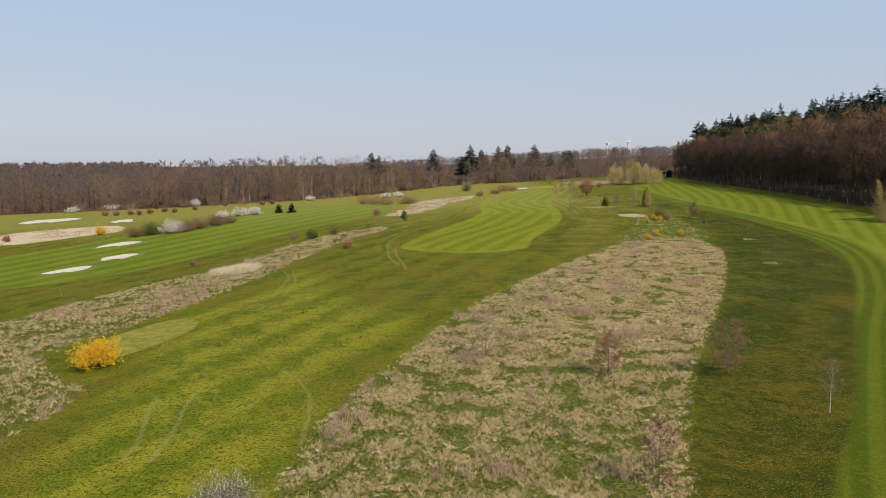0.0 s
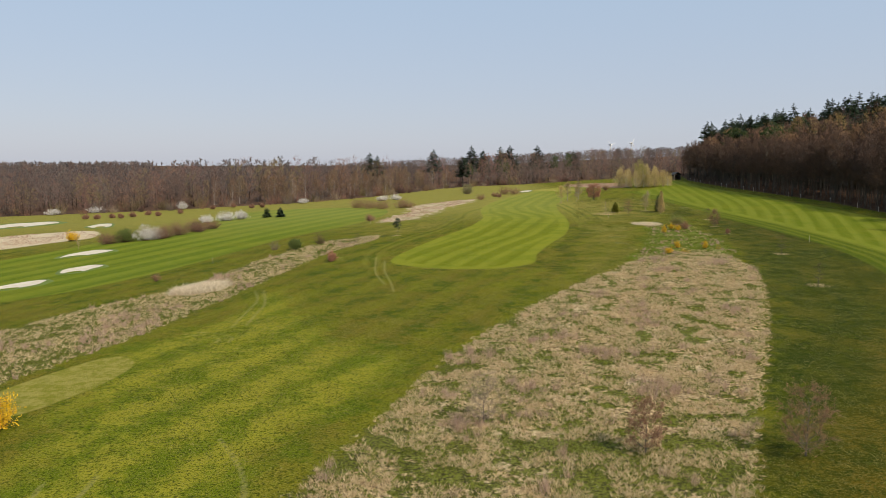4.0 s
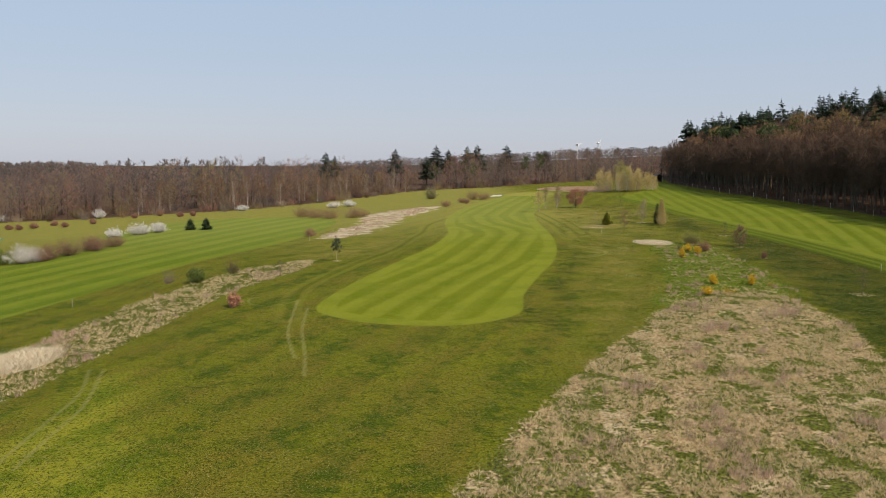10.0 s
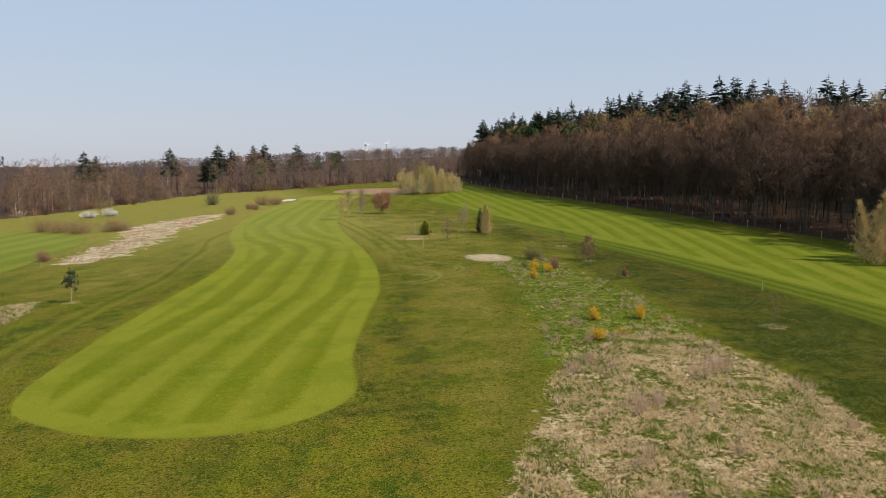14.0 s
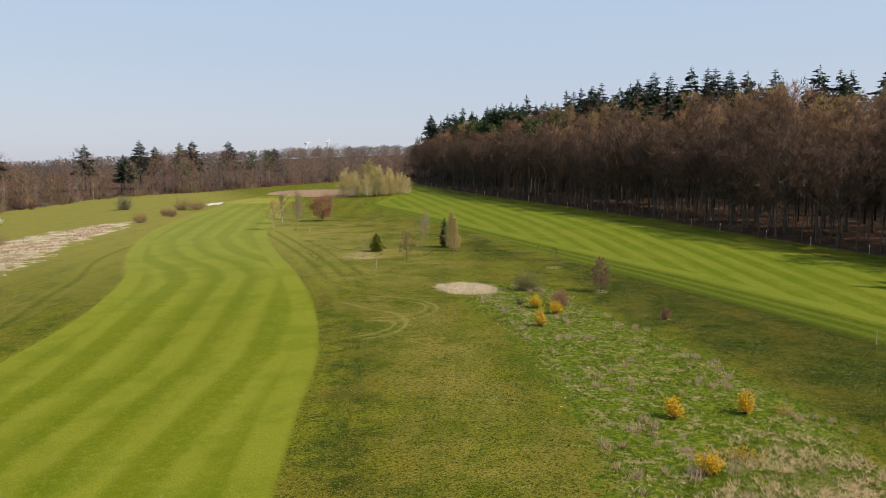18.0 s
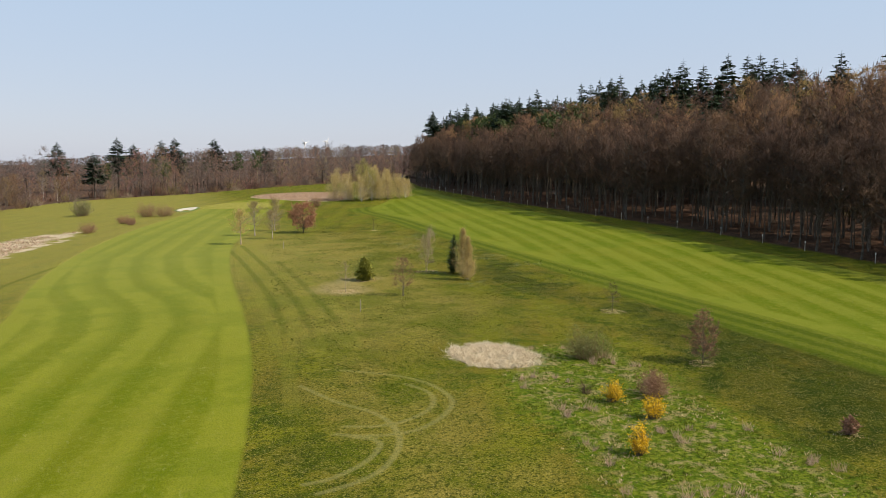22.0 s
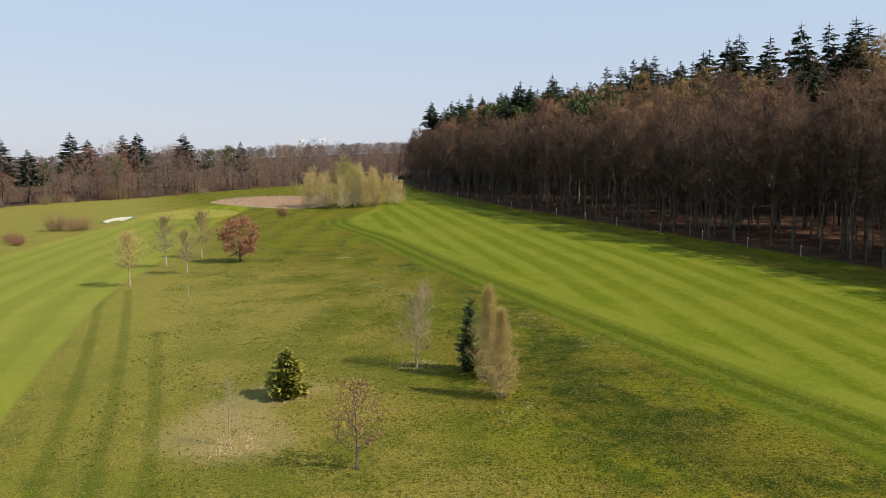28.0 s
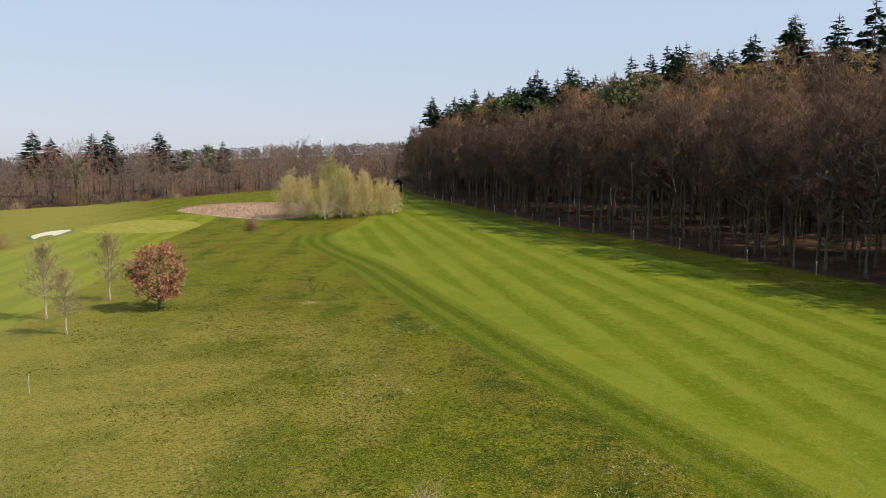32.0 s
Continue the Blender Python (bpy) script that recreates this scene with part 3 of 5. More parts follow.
class Shape:
    """Collects tubes, slivers and leaves for one mesh."""

    def __init__(self):
        self.v, self.f = [], []

    def tube(self, line, radii, sides=5):
        base = len(self.v)
        for k, p in enumerate(line):
            a = line[min(k + 1, len(line) - 1)] - line[max(k - 1, 0)]
            a = a.normalized() if a.length > 1e-6 else Vector((0, 0, 1))
            x = a.orthogonal().normalized()
            y = a.cross(x)
            for s in range(sides):
                w = 2 * math.pi * s / sides
                self.v.append(p + (x * math.cos(w) + y * math.sin(w)) * radii[k])
        for k in range(len(line) - 1):
            for s in range(sides):
                a, b = base + k * sides + s, base + k * sides + (s + 1) % sides
                self.f.append((a, b, b + sides, a + sides))
        top = base + (len(line) - 1) * sides
        self.f.append(tuple(range(top, top + sides)))

    def sliver(self, p, q, width, side):
        base = len(self.v)
        self.v += [p - side * width / 2, p + side * width / 2, q]
        self.f.append((base, base + 1, base + 2))

    def leaf(self, c, u, w):
        base = len(self.v)
        self.v += [c - u, c + w, c + u, c - w]
        self.f.append((base, base + 1, base + 2, base + 3))

    def box(self, c, s, m=None):
        base = len(self.v)
        for k in range(8):
            p = Vector(((k & 1) - 0.5, (k >> 1 & 1) - 0.5, (k >> 2) - 0.5)) * Vector((1, 1, 1)).x
            p = Vector((p.x * s[0], p.y * s[1], p.z * s[2]))
            self.v.append((m @ p if m else p) + Vector(c))
        for q in ((0, 2, 3, 1), (4, 5, 7, 6), (0, 1, 5, 4), (2, 6, 7, 3), (0, 4, 6, 2), (1, 3, 7, 5)):
            self.f.append(tuple(base + k for k in q))

    def half(self, which):
        """Every other face."""
        s = Shape()
        for f in self.f[which::2]:
            s.f.append(tuple(range(len(s.v), len(s.v) + len(f))))
            s.v += [self.v[k] for k in f]
        return s

    def mesh(self, name, mat, heart=None):
        """heart: the middle of a crown, from which the light on its fine twigs is taken."""
        me = bpy.data.meshes.new(name)
        me.from_pydata([tuple(p) for p in self.v], [], self.f)
        me.materials.append(mat)
        if heart is not None:
            round_normals(me, np.array(self.v, np.float32) - np.array(heart, np.float32))
        return me


def round_normals(me, out):
    """Twigs of a crown are lit as the rounded mass that they form."""
    out = out / (np.linalg.norm(out, axis=1, keepdims=True) + 1e-6) + np.array((0, 0, 0.35))
    out /= np.linalg.norm(out, axis=1, keepdims=True) + 1e-6
    me.polygons.foreach_set("use_smooth", np.ones(len(me.polygons), bool))
    me.normals_split_custom_set_from_vertices(out.astype(np.float32))


def array_mesh(name, v, f, mat, smooth=False):
    """A mesh from arrays of corners and triangles or quads."""
    v, f = np.asarray(v, np.float32), np.asarray(f, np.int32)
    me = bpy.data.meshes.new(name)
    k = f.shape[1]
    me.vertices.add(len(v))
    me.vertices.foreach_set("co", v.ravel())
    me.loops.add(f.size)
    me.loops.foreach_set("vertex_index", f.ravel())
    me.polygons.add(len(f))
    me.polygons.foreach_set("loop_start", np.arange(0, f.size, k, dtype=np.int32))
    if smooth:
        me.polygons.foreach_set("use_smooth", np.ones(len(f), bool))
    me.materials.append(mat)
    me.update(calc_edges=True)
    return me


def part(name, mesh, parent, label=""):
    ob = new(name, mesh)
    ob.parent = parent
    return tagged(ob, label)


def thing(name, x, y, label, category, group="", turn=0.0, sink=0.03):
    ob = new(name)
    ob.location = (x, y, gz(x, y) - sink)
    ob.rotation_euler = (0, 0, turn)
    return tagged(ob, label, category, group)


def rand_dir(rng, up=0.0):
    a, z = rng.uniform(0, 2 * math.pi), rng.uniform(-1, 1)
    r = math.sqrt(1 - z * z)
    d = Vector((r * math.cos(a), r * math.sin(a), z)) + Vector((0, 0, up))
    return d.normalized() if d.length > 1e-5 else Vector((0, 0, 1))


def bare_tree(seed, h, crown=0.35, spread=0.24, limbs=18, subs=4, twigs=10, girth=0.011, rise=0.75, twig_len=0.05, twig_w=0.0024, wobble=0.012, stems=1, lean=0.0, leaves=0, leaf=0.06, shape=1.0):
    """Wood, twigs and (if any) leaves of a leafless or thinly leaved tree: three Shapes."""
    rng = random.Random(seed)
    wood, twig, foliage = Shape(), Shape(), Shape()
    for stem in range(stems):
        a0 = rng.uniform(0, 6.28)
        tilt = Vector((math.cos(a0), math.sin(a0), 0)) * (rng.uniform(0.08, 0.2) if stems > 1 else lean)
        hh = h * 0.94 * (1 if stem == 0 else rng.uniform(0.7, 0.95))
        line, p = [], Vector((0, 0, 0))
        for k in range(8):
            z = k / 7
            line.append(Vector((0, 0, hh * z)) + tilt * hh * z + Vector((rng.gauss(0, 1), rng.gauss(0, 1), 0)) * h * wobble * z)
        radii = [hh * girth * (1.0 - 0.9 * k / 7) + (hh * girth * 0.35 if k == 0 else 0) for k in range(8)]
        wood.tube(line, radii, 6)

        def along(s):
            s = min(max(s, 0), 0.999) * 7
            k = int(s)
            return line[k].lerp(line[k + 1], s - k)
        for i in range(limbs):
            s = crown + (0.97 - crown) * ((i + rng.random()) / limbs)
            a = i * 2.4 + rng.uniform(-0.5, 0.5)
            rel = (s - crown) / (1 - crown)
            reach = h * spread * (0.22 + 1.05 * math.sin(math.pi * min(1, 0.16 + 0.82 * (rel ** shape)))) * rng.uniform(0.65, 1.15)
            d = Vector((math.cos(a), math.sin(a), rise * (0.12 + 1.3 * rel ** 1.5) * rng.uniform(0.6, 1.3)))
            d.normalize()
            p0 = along(s)
            p1 = p0 + d * reach * 0.5 + Vector((0, 0, 0.02 * reach))
            p2 = p1 + (d + rand_dir(rng) * 0.3 + Vector((0, 0, 0.12))).normalized() * reach * 0.5
            r0 = hh * girth * (1 - 0.8 * s) * 0.6
            wood.tube([p0, p1, p2], [r0, r0 * 0.6, r0 * 0.15], 3)
            for j in range(subs):
                q0 = p0.lerp(p1, rng.uniform(0.4, 1)) if j % 2 else p1.lerp(p2, rng.uniform(0, 1))
                e = (d * 0.5 + rand_dir(rng, 0.45) * 0.9).normalized()
                q1 = q0 + e * reach * rng.uniform(0.25, 0.5)
                rr = r0 * 0.3
                side = e.orthogonal().normalized()
                wood.sliver(q0, q1, rr * 2.2, side)
                wood.sliver(q0, q1, rr * 2.2, e.cross(side))
                for k in range(twigs):
                    t0 = q0.lerp(q1, rng.uniform(0.15, 1))
                    g = (e * 0.6 + rand_dir(rng, 0.35)).normalized()
                    t1 = t0 + g * h * twig_len * rng.uniform(0.5, 1.3)
                    twig.sliver(t0, t1, h * twig_w * rng.uniform(0.7, 1.3), rand_dir(rng))
                    for m in range(int(leaves + rng.random())):
                        u, w = rand_dir(rng), rand_dir(rng)
                        foliage.leaf(t0.lerp(t1, rng.uniform(0.1, 1.15)), u * leaf, w * leaf * 0.7)
    return wood, twig, foliage


def dome_tree(seed, h, crown=0.3, spread=0.25, limbs=22, subs=4, twigs=8, girth=0.008, twig_len=0.06, twig_w=0.004, wobble=0.012, leaves=0, leaf=0.06, uneven=0.2, thick=1.0, low=0, cheap=False, lift=0.15):
    """A tree whose limbs fork upwards into a rounded crown: wood, twigs and leaves. low: bare side branches below the crown."""
    rng = random.Random(seed)
    wood, twig, foliage = Shape(), Shape(), Shape()
    line = [Vector((0, 0, h * 0.84 * k / 7)) + Vector((rng.gauss(0, 1), rng.gauss(0, 1), 0)) * h * wobble * k / 7 for k in range(8)]
    if cheap:
        wood.tube([line[0], line[4], line[7]], [h * girth, h * girth * 0.6, h * girth * 0.15], 3)
    else:
        wood.tube(line, [h * girth * (1.0 - 0.88 * k / 7) + (h * girth * 0.35 if k == 0 else 0) for k in range(8)], 6)

    def along(s):
        q = min(max(s, 0.0), 0.999) * 7
        return line[int(q)].lerp(line[int(q) + 1], q - int(q))
    for i in range(low):  # dead and shaded side branches on the bole
        s, a = rng.uniform(0.16, crown + 0.12), rng.uniform(0, 6.283)
        reach = h * rng.uniform(0.07, 0.2)
        p0 = along(s)
        p1 = p0 + Vector((math.cos(a), math.sin(a), rng.uniform(-0.1, 0.55))) * reach * 0.55
        p2 = p1 + (Vector((math.cos(a), math.sin(a), rng.uniform(-0.2, 0.6))) + rand_dir(rng) * 0.4) * reach * 0.5
        r0 = h * girth * rng.uniform(0.16, 0.32)
        wood.tube([p0, p1, p2], [r0, r0 * 0.6, r0 * 0.15], 3)
        for j in range(4):
            q0 = p0.lerp(p1, rng.uniform(0.4, 1)) if j < 2 else p1.lerp(p2, rng.uniform(0.1, 0.9))
            wood.sliver(q0, q0 + rand_dir(rng, 0.3) * reach * rng.uniform(0.2, 0.5), r0 * 0.7, rand_dir(rng))
    mid_z, half, wide = h * (crown + 1) / 2, h * (1 - crown) / 2, h * spread
    for i in range(limbs):
        c = -0.8 + 1.78 * (i + rng.random()) / limbs
        a = i * 2.4 + rng.uniform(-0.5, 0.5)
        k = rng.uniform(1 - 2 * uneven, 1.0)
        r = wide * math.sqrt(max(0.04, 1 - c * c)) * k
        end = Vector((math.cos(a) * r, math.sin(a) * r, mid_z + half * c * (0.9 + 0.1 * k)))
        s = min(0.97, max(0.1, (end.z - r * rng.uniform(0.5, 1.0)) / (h * 0.84)))
        p0 = along(s)
        bend = p0.lerp(end, 0.5) + Vector((math.cos(a), math.sin(a), -0.3)) * r * 0.12 + rand_dir(rng) * r * 0.12
        r0 = h * girth * (1 - 0.75 * s) * 0.55 * thick
        if cheap:
            wood.sliver(p0, end, r0 * 2, rand_dir(rng))
        else:
            wood.tube([p0, bend, end], [r0, r0 * 0.65, r0 * 0.12], 3)
        d = (end - bend).normalized()
        out = (end - Vector((0, 0, mid_z - half * 0.4))).normalized()
        for j in range(subs):
            q0 = p0.lerp(bend, rng.uniform(0.55, 1)) if j % 4 == 3 else bend.lerp(end, rng.uniform(0.05, 1))
            e = (d * 0.45 + out * 0.25 + rand_dir(rng, 0.2) * 0.85).normalized()
            q1 = q0 + e * wide * rng.uniform(0.22, 0.45)
            rr = r0 * 0.3
            if not cheap:
                side = e.orthogonal().normalized()
                wood.sliver(q0, q1, rr * 2.2, side)
                wood.sliver(q0, q1, rr * 2.2, e.cross(side))
            for k in range(twigs):
                t0 = q0.lerp(q1, rng.uniform(0.1, 1))
                g = (e * 0.5 + out * 0.3 + rand_dir(rng, lift)).normalized()
                t1 = t0 + g * h * twig_len * rng.uniform(0.5, 1.25)
                twig.sliver(t0, t1, h * twig_w * rng.uniform(0.7, 1.3), rand_dir(rng))
                for m in range(int(leaves + rng.random())):
                    u, w = rand_dir(rng), rand_dir(rng)
                    foliage.leaf(t0.lerp(t1, rng.uniform(0.1, 1.15)), u * leaf, w * leaf * 0.7)
    return wood, twig, foliage


def conifer_shapes(seed, h, width=0.19, base=0.06, levels=26, per=7, droop=0.35, ragged=0.25, taper=0.62):
    """Trunk and needled boughs of a spruce or fir."""
    rng = random.Random(seed)
    wood, green = Shape(), Shape()
    wood.tube([Vector((0, 0, h * k / 5)) for k in range(6)], [h * 0.012 * (1 - 0.95 * k / 5) for k in range(6)], 6)
    for i in range(levels):
        s = base + (0.985 - base) * i / (levels - 1)
        reach = h * width * (1 - s) ** taper + h * 0.006
        for j in range(per):
            a = rng.uniform(0, 6.283)
            L = reach * rng.uniform(1 - ragged * 1.6, 1 + ragged)
            out = Vector((math.cos(a), math.sin(a), 0))
            side = Vector((-out.y, out.x, 0))
            z0 = h * (s + rng.uniform(-0.03, 0.02) * (1 - 0.6 * s))
            tip = out * L + Vector((0, 0, z0 - droop * L * rng.uniform(0.5, 1.2) + 0.12 * L))
            root = Vector((0, 0, z0 + 0.06 * L))
            lift = Vector((0, 0, 1))
            mid_p = root.lerp(tip, 0.55)
            green.leaf(mid_p, (tip - root) * 0.5, side * L * 0.22 + lift * L * rng.uniform(-0.08, 0.08))
            for k in range(4):
                t = 0.22 + 0.64 * k / 3
                c = root.lerp(tip, t)
                sp = L * (0.36 * (1.1 - t) + 0.06) * rng.uniform(0.7, 1.2)
                sg = 1 if k % 2 else -1
                e = side * sg * sp + out * sp * 0.5 - lift * sp * rng.uniform(0.15, 0.75)
                green.leaf(c + e * 0.5, e * 0.55, (out * 0.8 + lift * rng.uniform(-0.7, 0.7)).normalized() * L * 0.13)
    top = Vector((0, 0, h * 1.02))
    for k in range(5):
        green.sliver(Vector((0, 0, h * 0.95)), top, h * 0.008, rand_dir(rng))
    return wood, green


def shrub_shapes(seed, h, w, stems=40, twigs=8, leaves=6, leaf=0.06, bare=0.0, fat=0.012, upright=0.7):
    """Stems with twigs, and leaves or blossom, of a bush of height h and half-width w."""
    rng = random.Random(seed)
    wood, leafs = Shape(), Shape()
    lobes = [(Vector((rng.uniform(-0.45, 0.45) * w, rng.uniform(-0.45, 0.45) * w, 0)), rng.uniform(0.72, 1.05)) for _ in range(4)]
    for i in range(stems):
        c, k = rng.choice(lobes)
        a = rng.uniform(0, 6.283)
        r = math.sqrt(rng.random()) * w * 0.72
        p0 = c * 0.6 + Vector((math.cos(a), math.sin(a), 0)) * r * 0.3
        dome = math.sqrt(max(0.08, 1 - (r / (0.78 * w)) ** 2))
        p1 = c + Vector((math.cos(a) * r, math.sin(a) * r, h * k * rng.uniform(0.72, 1.0) * dome))
        e = (p1 - p0).normalized()
        wood.sliver(p0, p1, fat * h, e.orthogonal().normalized())
        wood.sliver(p0, p1, fat * h, e.cross(e.orthogonal()).normalized())
        for j in range(twigs):
            q0 = p0.lerp(p1, rng.uniform(0.2, 1))
            g = (e * upright + rand_dir(rng, 0.2)).normalized()
            q1 = q0 + g * h * rng.uniform(0.1, 0.25)
            wood.sliver(q0, q1, fat * h * 0.5, rand_dir(rng))
            for m in range(leaves):
                if rng.random() >= bare:
                    u, v = rand_dir(rng), rand_dir(rng)
                    s = leaf * rng.uniform(0.6, 1.3)
                    leafs.leaf(q0.lerp(q1, rng.uniform(0, 1.1)), u * s, v * s * 0.7)
    return wood, leafs


# ---------------------------------------------------------------- ground


def spread_axis(lo, hi, step, far_lo, far_hi, grow=1.14):
    a = list(np.arange(lo, hi + 1e-6, step))
    d = step
    while a[-1] < far_hi:
        d *= grow
        a.append(a[-1] + d)
    d = step
    while a[0] > far_lo:
        d *= grow
        a.insert(0, a[0] - d)
    return np.array(a)


xs = spread_axis(-100, 112, 1.0, -2600, 2800)
xs = np.unique(np.concatenate([xs, np.arange(-12, 64, 0.5), np.arange(-23, -4.5, 0.25), np.arange(23, 34, 0.2)]))
ys = spread_axis(20, 330, 1.0, -260, 4600)
ys = np.unique(np.concatenate([ys, np.arange(34, 215, 0.5), np.arange(141, 158, 0.25)]))
gx, gy = np.meshgrid(xs, ys)
fx, fy = gx.ravel(), gy.ravel()
idx = np.arange(len(fx)).reshape(gx.shape)
quads = np.stack([idx[:-1, :-1], idx[:-1, 1:], idx[1:, 1:], idx[1:, :-1]], -1).reshape(-1, 4)
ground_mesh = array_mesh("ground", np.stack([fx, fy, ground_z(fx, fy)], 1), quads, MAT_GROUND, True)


def put_attr(name, values):
    a = ground_mesh.attributes.new(name, "FLOAT", "POINT")
    a.data.foreach_set("value", np.asarray(values, np.float32))


def put_lines(name, lines):
    put_attr(name, np.minimum.reduce([line_distance(fx, fy, ln) for ln in lines]))


put_attr("fairway", edge_distance(fx, fy, FAIRWAY))
put_attr("east", edge_distance(fx, fy, EAST_FAIRWAY))
put_attr("west", edge_distance(fx, fy, WEST_FAIRWAY))
put_attr("green", np.minimum(edge_distance(fx, fy, GREEN), edge_distance(fx, fy, TEE)))
put_attr("meadow", np.minimum(edge_distance(fx, fy, MEADOW), edge_distance(fx, fy, WEST_MEADOW)))
put_attr("straw", np.minimum.reduce([edge_distance(fx, fy, p) for p in (STRAW_RING, REED_BED, NORTH_STRAW)]))
put_attr("wasted", edge_distance(fx, fy, FAR_STRAW))
put_attr("verdure", np.clip((64 - fy) / 14, 0, 1) + np.clip((fy - 112) / 20, 0, 1) + 1.2 * (fx < -9))
# paler from y 158 northwards, fading out towards x 50
put_attr("pale_north", np.clip((fy - 158) / 55, 0, 1) * np.clip((50 - fx) / 16, 0, 1))
put_attr("dry", edge_distance(fx, fy, DRY))
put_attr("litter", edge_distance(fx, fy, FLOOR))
put_lines("track", TRACKS)
put_attr("mown", np.minimum.reduce([line_distance(fx, fy, ln) for ln in MOWN]) + 0.9 * np.clip((172 - fy) / 12, 0, 1) * (fx > 20))
put_attr("lush", np.minimum.reduce([edge_distance(fx, fy, p) + soft for p, soft in zip(LUSH, (0.0, 4.0, 1.5))]))
put_attr("sere", np.minimum.reduce([edge_distance(fx, fy, p) for p in SERE]))
put_attr("streak", fx * 0.92 - fy * 0.39)
put_attr("apron", edge_distance(fx, fy, EAST_APRON))
put_attr("ochre", np.minimum.reduce([edge_distance(fx, fy, p) for p in OCHRE]))
put_attr("fresh", edge_distance(fx, fy, FRESH))
put_attr("weeds", edge_distance(fx, fy, WEEDS))
put_attr("stripe", fx - np.interp(fy, WAVE_Y, WAVE_X))
put_attr("stripe_east", fx - np.interp(fy, EAST_Y, EAST_X))
put_attr("stripe_west", fx * 0.9 - 0.43 * fy)
ground = tagged(new("ground", ground_mesh), "gently rolling golf course turf with mown fairways and dead meadow grass", "ground", kind="structure")

# ---------------------------------------------------------------- woods


def edge_at(line, k, at):
    """Position along an edge line: the other coordinate where coordinate k has the value at."""
    return float(np.interp(at, [p[k] for p in line], [p[1 - k] for p in line]))


def tree_kind(name, label, category, trunk_mesh, crown_mesh, crown_name="crown", crown_label="", extra=None):
    """A tree built once at the origin, to be copied."""
    ob = new(name)
    tagged(ob, label, category)
    part("trunk", trunk_mesh, ob)
    part(crown_name, crown_mesh, ob, crown_label)
    if extra:
        part("foliage", extra, ob)
    return ob


def behind_edge(x, y):
    """Whether a tall conifer keeps clear of the open gap at the forest's far end."""
    return x > 38 + 0.376 * (y - 152)


def stand(ob, x, y, size=1.0, turn=0.0, sink=0.05, group="", label="", tall=1.0):
    """A copy of a tree or bush on the ground."""
    c = copy_thing(ob, pose(x, y, gz(x, y) - sink, 0, 0, math.degrees(turn)))
    c.scale = (size, size, size * tall)
    return tagged(c, label, group=group)


def remove_kind(ob):
    for o in (*ob.children_recursive, ob):
        bpy.data.objects.remove(o)


rng = random.Random(11)
BEECH = []
for k in range(12):
    j = k % 8
    w, t, _ = dome_tree(100 + k, 20.0, crown=(0.38, 0.3, 0.46, 0.34, 0.42, 0.36, 0.32, 0.4)[j], spread=(0.19, 0.24, 0.16, 0.25, 0.2, 0.22, 0.18, 0.21)[j], limbs=(30, 38, 26, 40, 30, 34, 28, 32)[j], subs=6, twigs=19, girth=(0.0075, 0.0105, 0.006, 0.0095, 0.007, 0.0085, 0.0055, 0.009)[j],
                        twig_len=0.05, twig_w=0.0036, wobble=(0.012, 0.022, 0.016, 0.026, 0.012, 0.018, 0.024, 0.014)[j], thick=1.5, low=(9, 14, 6, 12, 9, 16, 7, 10)[j], uneven=0.26, lift=0.4)
    BEECH.append(tree_kind("beech_tree", ("tall bare beech with fine reddish twigs at the forest", "tall bare beech with golden-brown twigs behind the forest edge")[k > 7], "tree", w.mesh("beech_trunk", (BARK_GREY, BARK, BARK, BARK, BARK_GREY, BARK, BARK, BARK)[j]), t.mesh("beech_crown", TWIG_WOOD_LIT if k > 7 else TWIG_BEECH, (0, 0, 12.5))))
POLE = []
for k in range(4):
    w, t, _ = dome_tree(118 + k, 17.0, crown=0.5, spread=(0.1, 0.13, 0.09, 0.12)[k], limbs=9, subs=3, twigs=9, girth=(0.0052, 0.0062, 0.0045, 0.0058)[k], twig_len=0.05, twig_w=0.003, wobble=0.028, thick=1.3, low=5, uneven=0.3)
    POLE.append(tree_kind("pole_beech", "thin bare forest tree with a long straight stem", "tree", w.mesh("pole_trunk", (BARK_GREY, BARK, BARK, BARK)[k]), t.mesh("pole_crown", TWIG_BEECH)))
INNER = []
for k in range(4):
    w, t, _ = dome_tree(124 + k, 20.0, crown=(0.45, 0.4, 0.5, 0.42)[k], spread=(0.24, 0.27, 0.21, 0.25)[k], limbs=14, subs=5, twigs=9, girth=0.0085, twig_len=0.06, twig_w=0.0062, wobble=0.014, thick=1.3, cheap=True, lift=0.4)
    INNER.append(tree_kind("inner_tree", "leafless tree", "tree", w.mesh("inner_trunk", BARK), t.mesh("inner_crown", TWIG_INNER)))
MID = []
for k in range(6):
    w, t, _ = dome_tree(130 + k, 20.0, crown=(0.16, 0.1, 0.22, 0.14, 0.2, 0.12)[k], spread=(0.27, 0.33, 0.24, 0.3, 0.22, 0.28)[k], limbs=22, subs=6, twigs=10, girth=(0.006, 0.008, 0.005, 0.0075, 0.006, 0.007)[k], twig_len=0.05, twig_w=0.0044, wobble=0.02, uneven=0.16, thick=1.4, cheap=True, lift=0.3)
    MID.append(tree_kind("wood_tree", "leafless tree", "tree", w.mesh("wood_trunk", BARK), t.mesh("wood_crown", TWIG_FAR)))
PINE = []
